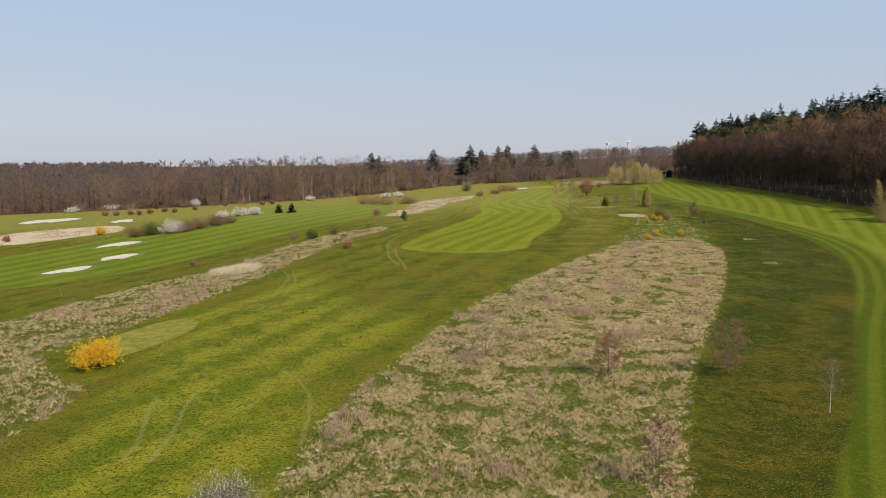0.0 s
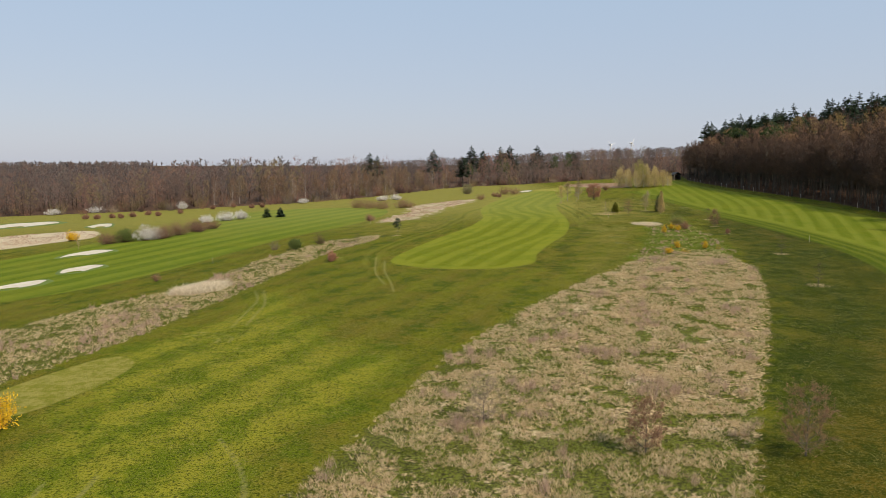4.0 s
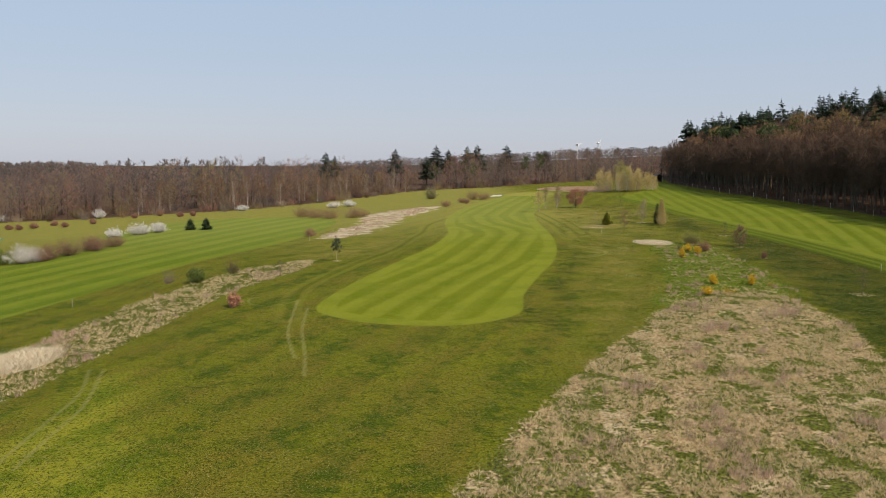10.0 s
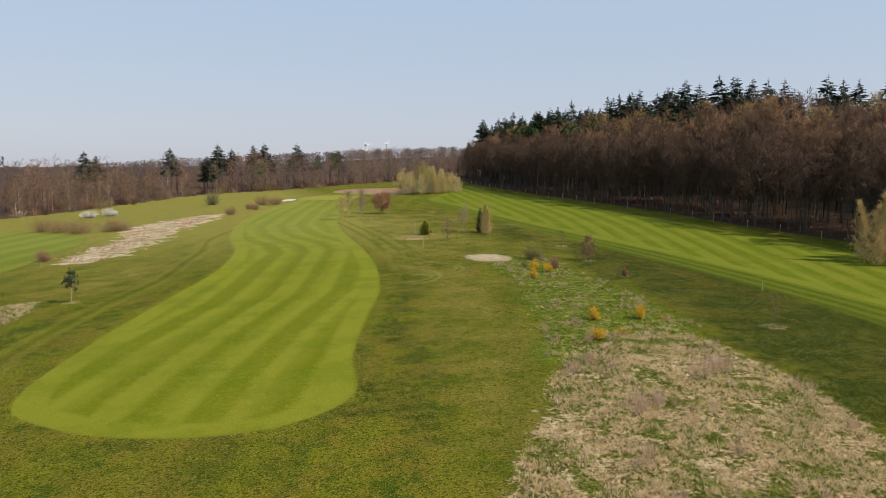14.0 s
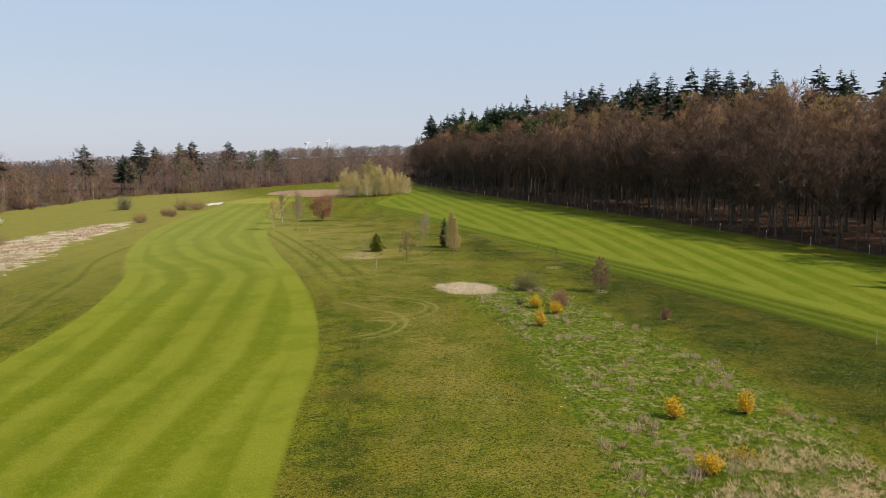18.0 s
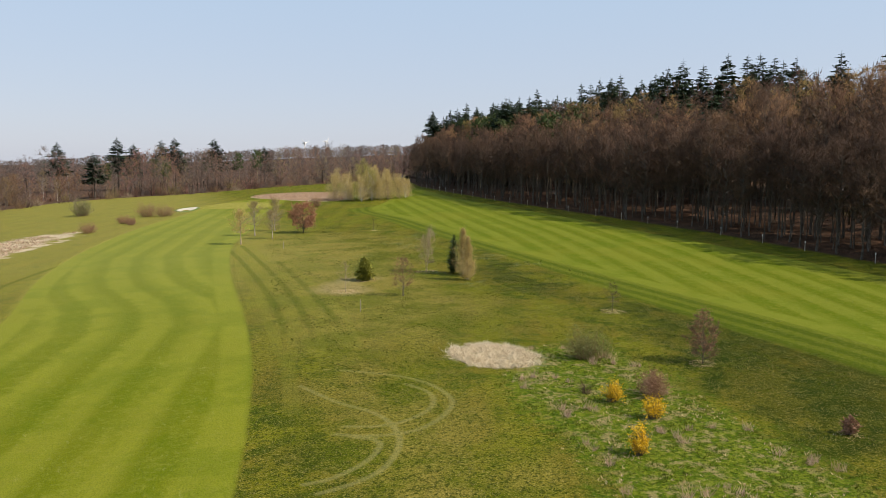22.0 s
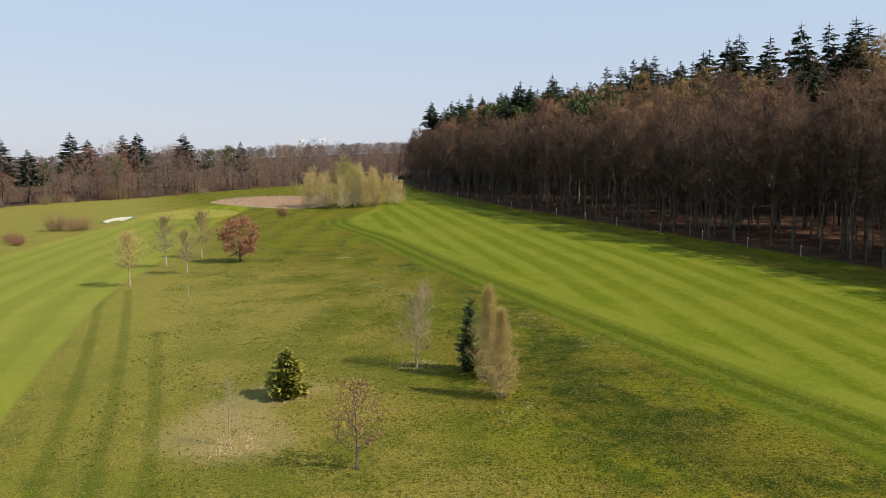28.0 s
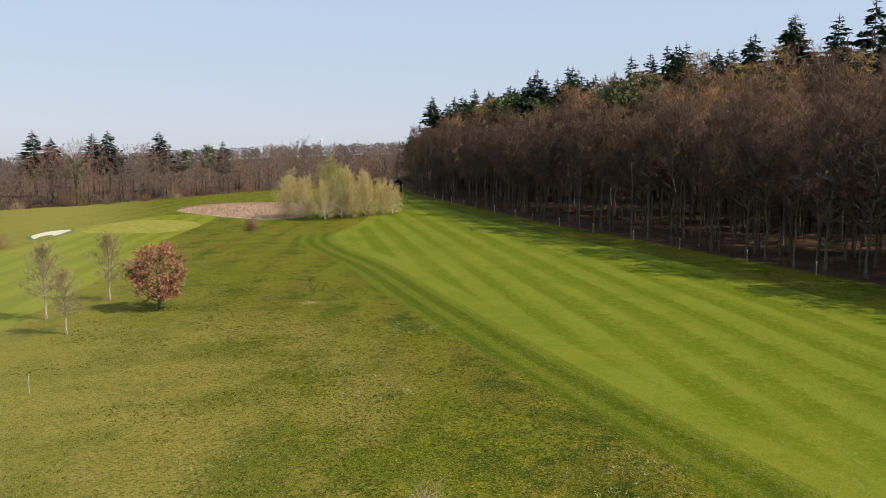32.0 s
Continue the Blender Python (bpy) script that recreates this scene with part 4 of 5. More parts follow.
for k in range(2):
    w, t, f = dome_tree(150 + k, 22.0, crown=0.5, spread=0.17, limbs=20, subs=4, twigs=7, girth=0.008, twig_len=0.04, twig_w=0.003, leaves=2, leaf=0.42, uneven=0.25)
    PINE.append(tree_kind("pine_tree", "pine with an open olive-green crown in the forest", "conifer", w.mesh("pine_trunk", BARK_TAN), t.mesh("pine_crown", BARK), extra=f.mesh("pine_foliage", NEEDLES_PINE)))
LARCH = []
for k in range(2):
    w, t, _ = bare_tree(140 + k, 24.0, crown=0.3, spread=0.17, limbs=40, subs=4, twigs=10, girth=0.007, rise=0.2, twig_len=0.045, twig_w=0.0042, wobble=0.004, shape=0.5)
    LARCH.append(tree_kind("larch_tree", "slender larch with golden-brown bare twigs in the forest", "tree", w.mesh("larch_trunk", BARK), t.mesh("larch_crown", TWIG_LARCH, (0, 0, 13))))
SPRUCE = []
for k in range(4):
    w, g = conifer_shapes(160 + k, 28.0, (0.24, 0.27, 0.21, 0.25)[k], 0.34, 30, 12, 0.1, 0.55, 0.72)
    SPRUCE.append(tree_kind("spruce_tree", "tall dark green spruce standing behind the bare forest edge", "conifer", w.mesh("spruce_trunk", BARK), g.mesh("spruce_crown", NEEDLES)))
BIRCH = []
for k in range(3):
    w, t, _ = dome_tree(180 + k, 15.0, crown=0.22, spread=(0.17, 0.2, 0.15)[k], limbs=26, subs=5, twigs=15, girth=0.006, twig_len=0.06, twig_w=0.0034, wobble=0.022, uneven=0.22, lift=0.7)
    BIRCH.append(tree_kind("birch_tree", ("slim white-barked birch with orange-brown twigs", "slim grey-barked birch with orange-brown twigs")[k > 0], "tree", w.mesh("birch_trunk", BARK_BIRCH if k == 0 else BARK_GREY), t.mesh("birch_crown", TWIG_BIRCH, (0, 0, 8.5))))

# forest on the east side: the outer rows are single trees
for row in range(4):
    y = 100.0 + row * 1.7
    while y < 395:
        x = edge_at(FOREST_EDGE, 1, y) + 1.5 + row * 4.6 + rng.uniform(-1.4, 1.4)
        kind = BEECH[rng.randrange(8, 12) if row > 1 and rng.random() < 0.7 else rng.randrange(8)]
        size = (0.69, 0.75, 0.82, 0.88)[row] * rng.uniform(0.82, 1.14)
        stand(kind, x, y, size, rng.uniform(0, 6.28), group="forest edge trees", tall=rng.uniform(0.95, 1.12))
        y += rng.uniform(2.8, 4.6) * (1 if y < 300 else 1.5)
for k in range(190):  # thin stems between them
    y = 104 + 205 * rng.random()
    stand(POLE[k % 4], edge_at(FOREST_EDGE, 1, y) + rng.uniform(1.0, 16), y, rng.uniform(0.62, 1.0), rng.uniform(0, 6.28), group="forest pole trees")


def joined(name, label, kinds, places, category="forest", crown_mat=None):
    """One object of many trees that nobody could count."""
    for which in (0, 1):
        vs, fs, hearts, tone, off, mat = [], [], [], [], 0, None
        cache = {}
        for kind, x, y, size, turn, tall in places:
            ob = kinds[kind].children[which]
            mat = crown_mat if which and crown_mat else ob.data.materials[0]
            if kind not in cache:
                me = ob.data
                co = np.empty(len(me.vertices) * 3, np.float32)
                me.vertices.foreach_get("co", co)
                me.calc_loop_triangles()
                tri = np.empty(len(me.loop_triangles) * 3, np.int32)
                me.loop_triangles.foreach_get("vertices", tri)
                cache[kind] = (co.reshape(-1, 3), tri.reshape(-1, 3))
            co, tri = cache[kind]
            c, s = math.cos(turn) * size, math.sin(turn) * size
            p = np.stack([co[:, 0] * c - co[:, 1] * s + x, co[:, 0] * s + co[:, 1] * c + y, co[:, 2] * size * tall + gz(x, y) - 0.05], 1)
            vs.append(p)
            hearts.append(p - np.array((x, y, gz(x, y) + co[:, 2].max() * size * tall * 0.5)))
            tone.append(np.full(len(p), (x * 7.31 + y * 3.77) % 1.0))
            fs.append(tri + off)
            off += len(p)
        me = array_mesh(name, np.concatenate(vs), np.concatenate(fs), mat)
        me.attributes.new("kind", "FLOAT", "POINT").data.foreach_set("value", np.concatenate(tone).astype(np.float32))
        if which:
            round_normals(me, np.concatenate(hearts))
        if which == 0:
            top = tagged(new(name, me), label, category, kind="stuff")
        else:
            part("crowns", me, top)
    return top


# deeper rows
places = []
for row in range(8):
    y = 96.0 + row * 2.3
    while y < 430:
        x = edge_at(FOREST_EDGE, 1, y) + 18 + row * 4.6 + rng.uniform(-2, 2)
        places.append((rng.randrange(4), x, y, (0.8 + 0.052 * row) * rng.uniform(0.8, 1.14), rng.uniform(0, 6.28), 1.0))
        y += rng.uniform(4.6, 7.4)
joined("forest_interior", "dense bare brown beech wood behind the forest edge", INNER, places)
for k in range(84):
    y = 108 + k * 3.8 + rng.uniform(-2, 2)
    x = edge_at(FOREST_EDGE, 1, y) + rng.uniform(14, 44)
    stand(LARCH[k % 2], x, y, rng.uniform(0.82, 1.02), rng.uniform(0, 6.28), group="forest larches")
for row in range(3):
    y = 110.0 + row * 3
    while y < 450:
        x = edge_at(FOREST_EDGE, 1, y) + (48, 57, 66)[row] + rng.uniform(-4, 4) - max(0, y - 330) * 0.22
        size = (0.97, 1.03, 1.08)[row] * rng.uniform(0.84, 1.1) * (0.95 + 0.10 * min(max((y - 220) / 100, 0), 1))
        if behind_edge(x, y):
            stand(SPRUCE[rng.randrange(4)], x, y, size, rng.uniform(0, 6.28), group="forest spruces")
        y += rng.uniform(6, 10)
# a few spruces and pines inside the bare rows
for k in range(16):
    y = 230 + k * 12 + rng.uniform(-4, 4)
    x = edge_at(FOREST_EDGE, 1, y) + rng.uniform(16, 36)
    stand(SPRUCE[rng.randrange(4)], x, y, rng.uniform(0.7, 0.86), rng.uniform(0, 6.28), group="forest spruces")

for k in range(18):
    stand(SPRUCE[k % 4], 136 + k * 2.0 + rng.uniform(-1, 1), rng.uniform(385, 412), rng.uniform(0.86, 1.04), rng.uniform(0, 6.28), group="forest spruces")
for k in range(46):
    y = 300 + k * 2.3 + rng.uniform(-1, 1)
    x = max(edge_at(FOREST_EDGE, 1, y) + rng.uniform(16, 30), 39 + 0.376 * (y - 152))
    stand(SPRUCE[rng.randrange(4)], x, y, rng.uniform(0.72, 0.94), rng.uniform(0, 6.28), group="forest spruces")
for k in range(26):
    y = 262 + k * 6 + rng.uniform(-3, 3)
    x = edge_at(FOREST_EDGE, 1, y) + rng.uniform(12, 34)
    stand(PINE[k % 2], x, y, rng.uniform(0.86, 1.04), rng.uniform(0, 6.28), group="forest pines")

# the wood along the west and north side
def wood_line(s):
    """A point s metres along the wood's edge, from its west end."""
    pts = WOOD_EDGE
    for a, b in zip(pts, pts[1:]):
        L = math.hypot(b[0] - a[0], b[1] - a[1])
        if s <= L or b is pts[-1]:
            return a[0] + (b[0] - a[0]) * s / L, a[1] + (b[1] - a[1]) * s / L, -(b[1] - a[1]) / L, (b[0] - a[0]) / L
        s -= L


s, places = 130.0, []
while s < 700:
    for row in range(5):
        x, y, nx, ny = wood_line(s + rng.uniform(-2, 2))
        d = 1 + row * 8 + rng.uniform(-2.5, 2.5)
        x, y = x + nx * d, y + ny * d
        if -85 < x < 5 and row < 3:
            stand(BIRCH[rng.randrange(3)], x, y, (0.54, 0.62, 0.69)[row] * rng.uniform(0.86, 1.12), rng.uniform(0, 6.28), group="birches of the far wood")
        else:
            places.append((rng.randrange(6), x, y, rng.uniform(0.42, 0.58) + 0.055 * row if x < -20 else rng.uniform(0.42, 0.58) + 0.055 * row, rng.uniform(0, 6.28), rng.uniform(0.9, 1.12)))
    s += rng.uniform(4.5, 7.0)
for k in range(34):  # tall old trees that stand out on the ridge
    places.append((rng.randrange(6), 146 + k * 2.1 + rng.uniform(-3, 3), rng.uniform(815, 850), rng.uniform(0.5, 0.72), rng.uniform(0, 6.28), 1.0))
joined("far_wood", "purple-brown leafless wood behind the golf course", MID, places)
SCRUB = []
for k in range(3):
    a, c = shrub_shapes(300 + k, 5.0, 3.2, stems=24, twigs=6, leaves=0, fat=0.028)
    kind = new("low_scrub")
    part("stem", Shape.half(a, 0).mesh("scrub_stems", TWIG_FAR), kind)
    part("crown", Shape.half(a, 1).mesh("scrub_crown", TWIG_FAR), kind)
    SCRUB.append(kind)
places = []
for k in range(330):
    x, y, nx, ny = wood_line(rng.uniform(130, 720))
    d = rng.uniform(-1, 26)
    places.append((rng.randrange(3), x + nx * d, y + ny * d, rng.uniform(0.6, 1.5), rng.uniform(0, 6.28), 1.0))
for k in range(110):
    y = rng.uniform(96, 420)
    places.append((rng.randrange(3), edge_at(FOREST_EDGE, 1, y) + rng.uniform(22, 60), y, rng.uniform(0.4, 0.9), rng.uniform(0, 6.28), 1.0))
joined("wood_scrub", "bare brown scrub filling the woods between the trunks", SCRUB, places)
for kind in SCRUB:
    remove_kind(kind)
for x, y, size in ((8.5, 384, 0.56), (-43, 440, 0.72), (-7, 452, 0.75), (15, 450, 0.8), (32, 455, 0.76), (37, 450, 0.78), (53, 451, 0.76), (74, 452, 0.62), (-40, 455, 0.65), (21, 440, 0.7)):
    stand(SPRUCE[int(abs(x)) % 4], x, y, size * 1.28, x, tall=0.74, group="spruces of the far wood", label="dark green spruce rising above the far leafless wood")
for x, y, size in ((28, 412, 0.56), (60, 428, 0.62), (66, 420, 0.66), (31, 398, 0.5), (12, 388, 0.5)):
    stand(PINE[int(abs(x)) % 2], x, y, size, x, group="pines of the far wood", label="dark pine with a loose crown in the far wood")

# far woods on the ridge, low in detail
LOW = []
for k in range(6):
    w, t, _ = dome_tree(220 + k, 18.0, crown=0.04, spread=0.3, limbs=10, subs=4, twigs=(5, 7)[k > 2], girth=0.006, twig_len=(0.08, 0.07)[k > 2], twig_w=(0.045, 0.024)[k > 2], uneven=0.1, cheap=True)
    LOW.append(tree_kind("low_tree", "x", "tree", w.mesh("far_trunk", BARK), t.mesh("far_crown", TWIG_RIDGE_HAZED)))
places = []
for k in range(1100):
    y = 425 + 560 * rng.random() ** 1.1
    x = rng.uniform(-0.40, 0.50) * (y + 40) + 20
    if x > edge_at(FOREST_EDGE, 1, min(y, 420)) + 55 and y < 460:
        continue
    size = rng.uniform(0.44, 0.64) if y > 560 or rng.random() < 0.12 else rng.uniform(0.42, 0.62)
    places.append((rng.randrange(3) if y > 600 else rng.randrange(3, 6), x, y, size, rng.uniform(0, 6.28), 1.0))
for k in range(900):  # along the crest
    places.append((rng.randrange(3), -260 + k * 0.95 + rng.uniform(-4, 4), rng.uniform(860, 1000), rng.uniform(0.5, 0.68), rng.uniform(0, 6.28), 1.0))
for k in range(360):
    places.append((rng.randrange(3, 6), rng.uniform(-420, -70), rng.uniform(312, 430), rng.uniform(0.72, 0.94), rng.uniform(0, 6.28), 1.0))
for k in range(420):
    y = rng.uniform(430, 820)
    places.append((rng.randrange(3), -rng.uniform(0.36, 0.66) * (y + 40), y, rng.uniform(0.8, 1.0), rng.uniform(0, 6.28), 1.0))
joined("ridge_wood", "distant brown leafless wood covering the ridge", LOW, places, crown_mat=TWIG_RIDGE_HAZED)
for kind in LOW + MID + INNER:
    remove_kind(kind)

# ---------------------------------------------------------------- trees and bushes on the course


def own_tree(name, x, y, h, label, bark, twig, leaf_mat=None, seed=0, group="", **kw):
    """A single tree of its own shape."""
    ob = thing(name, x, y, label, "tree", group)
    kw = {"limbs": 16, "subs": 4, "twigs": 10, "girth": 0.012, "crown": 0.3, "spread": 0.3, "twig_len": 0.1, "twig_w": 0.006, **kw}
    if kw.pop("dome", False):
        w, t, f = dome_tree(seed or int(x * 7 + y * 3) & 4095, h, **kw)
    else:
        w, t, f = bare_tree(seed or int(x * 7 + y * 3) & 4095, h, **kw)
    part("trunk", w.mesh(name + "_trunk", bark), ob)
    part("crown", t.mesh(name + "_crown", twig), ob)
    if leaf_mat:
        part("foliage", f.mesh(name + "_foliage", leaf_mat), ob)
    return ob


def own_shrub(name, x, y, h, w, label, wood_mat, leaf_mat=None, leaf_name="foliage", group="", **kw):
    ob = thing(name, x, y, label, "bush", group)
    a, b = shrub_shapes(int(x * 5 + y * 11) & 4095, h, w, **kw)
    part("branchwork", a.mesh(name + "_stems", wood_mat), ob)
    if leaf_mat:
        part(leaf_name, b.mesh(name + "_" + leaf_name, leaf_mat), ob)
    return ob


SAPLING = "young bare tree with thin grey trunk in rough grass"
own_tree("young_tree", 3, 55.5, 3.1, SAPLING, BARK_GREY, TWIG_TAN, spread=0.42, crown=0.12, limbs=26, twigs=22, subs=5, twig_w=0.005, dome=True)
own_tree("young_tree", 11.3, 51, 2.9, "young bare tree with reddish twigs in dead meadow grass", BARK_GREY, TWIG_BIRCH, LEAF_DRY, leaves=0.6, leaf=0.05, spread=0.36, crown=0.15, limbs=26, twigs=22, subs=5, twig_w=0.005, dome=True)
own_tree("young_tree", 19.4, 50.4, 3.7, "bushy young bare tree with reddish-brown twigs", BARK_GREY, TWIG_BIRCH, LEAF_DRY, leaves=0.12, leaf=0.05, spread=0.4, crown=0.1, limbs=32, twigs=20, subs=5, twig_w=0.0045, dome=True)
own_tree("young_tree", 22.6, 42.9, 3.3, "thin pale-barked sapling on dry rough grass", BARK_PALE, TWIG_GREY, spread=0.2, crown=0.34, rise=2.0, limbs=14, girth=0.013, twig_w=0.004)
own_tree("young_oak", 10, 33.9, 3.2, "young oak holding copper-brown dead leaves low on its stem", BARK_GREY, TWIG_BEECH, LEAF_DRY, leaves=1.0, leaf=0.07, spread=0.33, crown=0.12)
own_tree("oak_sapling", 46.5, 115, 2.6, "thin staked sapling with red-brown buds in a bare ring of ground", BARK_GREY, TWIG_BEECH, spread=0.28, limbs=10)
own_tree("oak_sapling", 40.6, 92.6, 2.5, "thin sapling in a pale ring of dry ground", BARK_GREY, TWIG_BEECH, spread=0.25, limbs=9)
own_tree("young_beech", 49.9, 150.6, 3.1, "young beech with upright twigs and clinging brown leaves", BARK, TWIG_BEECH, LEAF_DRY, leaves=0.7, leaf=0.045, spread=0.3, crown=0.1, limbs=36, subs=5, twigs=16, twig_w=0.004, dome=True, lift=0.6)
own_shrub("small_beech_bush", 48, 139.1, 0.95, 0.5, "low bush with clinging red-brown leaves in the rough", BARK, LEAF_DRY, bare=0.5)
own_tree("young_tree", 53.6, 165, 2.3, "young bare tree with dry grass at its foot", BARK_GREY, TWIG_BEECH, spread=0.33)
own_tree("young_tree", 47.4, 189.6, 4.9, "slender bare tree with two pale upright stems", BARK_TAN, TWIG_TAN, stems=3, spread=0.24, rise=2.6, limbs=18, crown=0.2, twig_w=0.003, twig_len=0.12, twigs=8, girth=0.009)
own_tree("young_oak", 40.7, 178.2, 3.6, "young oak with sparse brown leaves on dry rough grass", BARK_GREY, TWIG_BEECH, LEAF_DRY, leaves=0.9, leaf=0.055, spread=0.3, crown=0.2, limbs=24, dome=True, twigs=8, twig_w=0.004)
own_tree("young_tree", 36.6, 182.5, 2.8, "thin bare sapling in a dry pale patch", BARK_TAN, TWIG_TAN, spread=0.26, limbs=18, rise=1.2, twigs=8, twig_w=0.004)
own_tree("lime_tree", 33, 225.2, 4.6, "young round-headed tree with pale yellowish twigs on a straight trunk", BARK_TAN, TWIG_WILLOW, spread=0.33, crown=0.36, limbs=40, subs=7, twigs=18, rise=1.7, twig_len=0.08, twig_w=0.0034, girth=0.02)
own_tree("ash_tree", 36.6, 236, 5.3, "young bare tree with a narrow upright crown", BARK_PALE, TWIG_ASH, spread=0.31, crown=0.32, limbs=42, subs=6, twigs=16, rise=1.8, twig_len=0.075, twig_w=0.0034, girth=0.017, shape=0.9)
own_tree("ash_tree", 38.3, 230, 4.2, "young bare tree with a thin upright crown", BARK_PALE, TWIG_ASH, spread=0.31, crown=0.32, limbs=42, subs=6, twigs=16, rise=1.8, twig_len=0.075, twig_w=0.0034, girth=0.017, shape=0.9)
own_tree("ash_tree", 40.7, 241.5, 5.3, "young bare tree beside a copper-leaved oak", BARK_PALE, TWIG_ASH, spread=0.31, crown=0.32, limbs=42, subs=6, twigs=16, rise=1.8, twig_len=0.075, twig_w=0.0034, girth=0.017, shape=0.9)
own_tree("copper_oak", 44.2, 235.6, 4.8, "young oak with a dense round crown of dead copper-red leaves", BARK_GREY, TWIG_BEECH, LEAF_COPPER, leaves=3.4, leaf=0.085, spread=0.42, crown=0.22, limbs=46, subs=8, twigs=8, twig_len=0.05, dome=True, uneven=0.12, girth=0.018)
own_tree("young_tree", 55, 232.5, 2.0, "small bare sapling on open rough grass", BARK_GREY, TWIG_BEECH, spread=0.28, limbs=9)

w, g = conifer_shapes(31, 2.45, 0.34, 0.02, 30, 22, -0.35, 0.5, 0.5)
fir = thing("small_fir", 40, 187.7, "small bushy yellow-green fir in a ring of pale ground", "conifer")
part("trunk", w.mesh("fir_trunk", BARK), fir)
part("crown", g.mesh("fir_boughs", NEEDLES_LIGHT), fir)
w, g = conifer_shapes(33, 4.1, 0.15, 0.03, 34, 13, -0.35, 0.6, 0.5)
fir = thing("slim_fir", 49.8, 187.9, "slim dark conifer beside a tan columnar tree", "conifer")
part("trunk", w.mesh("slim_fir_trunk", BARK), fir)
part("crown", g.mesh("slim_fir_boughs", NEEDLES_PINE), fir)
for x, y, h, seed in ((50.1, 186.2, 4.9, 5), (49.3, 183.2, 4.5, 6)):
    own_tree("columnar_hornbeam", x, y, h, "dense columnar tree of fine upright tan twigs", BARK_TAN, TWIG_WILLOW, LEAF_OLIVE, seed=seed, group="columnar trees in the rough", leaves=0.35, leaf=0.022, stems=1, crown=0.02, spread=0.19, limbs=80, subs=8, twigs=17, rise=2.2, twig_len=0.075, twig_w=0.0024, shape=0.5, wobble=0.006)

YELLOW = "low forsythia bush in full yellow bloom in rough grass"
own_shrub("forsythia_bush", -26.7, 56.2, 2.7, 2.15, "large forsythia bush covered in yellow blossom beside a tee", BARK_GREY, PETAL_YELLOW, "blossom", stems=150, twigs=9, leaves=7, leaf=0.065)
for x, y, h, w in ((31.4, 115.8, 1.2, 0.62), (38, 120.7, 1.55, 0.45), (34.3, 121.5, 1.45, 0.5), (40.9, 147.1, 1.55, 0.62), (41.3, 144.3, 1.45, 0.62), (37.9, 140.9, 1.65, 0.58)):
    own_shrub("forsythia_bush", x, y, h, w, YELLOW, BARK_GREY, PETAL_YELLOW, "blossom", "forsythia bushes in the rough", stems=55, twigs=7, leaves=5, leaf=0.045, bare=0.25)
own_shrub("sparse_forsythia", 34, 116.3, 0.95, 1.0, "sparse brown bush with a few yellow flowers", TWIG_BIRCH, PETAL_YELLOW, "blossom", stems=55, twigs=8, leaves=3, leaf=0.035, bare=0.75)
own_shrub("sparse_forsythia", 39.6, 119.6, 0.9, 0.8, "sparse brown bush with a few yellow flowers", TWIG_BIRCH, PETAL_YELLOW, "blossom", stems=45, twigs=8, leaves=3, leaf=0.03, bare=0.8)
own_shrub("brown_bush", 43.2, 146.8, 1.6, 1.1, "rounded brownish bush with opening olive leaves", TWIG_BIRCH, LEAF_DRY, stems=120, twigs=14, leaves=3, leaf=0.035, bare=0.3, fat=0.009)
own_shrub("brown_bush", 40.4, 148.6, 1.0, 0.7, "low bare red-brown bush", TWIG_BEECH, stems=60, twigs=9)
own_shrub("green_bush", 44.2, 154.1, 2.3, 1.4, "open bush with fresh olive-green leaves", TWIG_BIRCH, LEAF_OLIVE, stems=110, twigs=12, leaves=4, leaf=0.042, bare=0.2, fat=0.008)
own_shrub("copper_bush", -15.7, 119.5, 1.7, 0.75, "small bush with bright copper-red dead leaves", BARK, LEAF_COPPER, stems=60, twigs=9, leaves=5, leaf=0.085)
own_shrub("green_bush", -24.5, 137.5, 2.1, 1.2, "rounded dark green bush at the meadow's edge", BARK, LEAF_GREEN, stems=100, twigs=9, leaves=6, leaf=0.09)
own_shrub("bare_bush", -28.5, 138.6, 2.3, 1.3, "bare tan bush beside a green bush", TWIG_GREY, stems=60, twigs=9)
own_shrub("bare_bush", -21.2, 142.9, 2.6, 1.4, "bare grey-brown bush in dead grass", TWIG_BEECH, stems=70, twigs=9)
own_tree("young_tree", -14.2, 138, 2.0, SAPLING, BARK_GREY, TWIG_BEECH, spread=0.33)
own_tree("young_tree", -8.2, 148.3, 3.2, "staked young tree with dark bluish foliage above a mulch ring", BARK_TAN, TWIG_TAN, NEEDLES, leaves=0.6, leaf=0.12, spread=0.19, crown=0.45)
own_shrub("bare_bush", -38, 112.6, 1.3, 1.0, "low brown bush alone on the turf", TWIG_BEECH, LEAF_DRY, stems=60, twigs=9, leaves=2, bare=0.6)
for x, y, h in ((-47.5, 214, 2.6), (-43.6, 212.6, 2.7)):
    ob = thing("round_yew", x, y, "dense dark green rounded conifer on the turf", "conifer", "pair of yews")
    w, g = conifer_shapes(int(-x), h, 0.5, 0.02, 14, 14, 0.0, 0.2, 0.5)
    part("trunk", w.mesh("yew_trunk", BARK), ob)
    part("crown", g.mesh("yew_boughs", NEEDLES), ob)
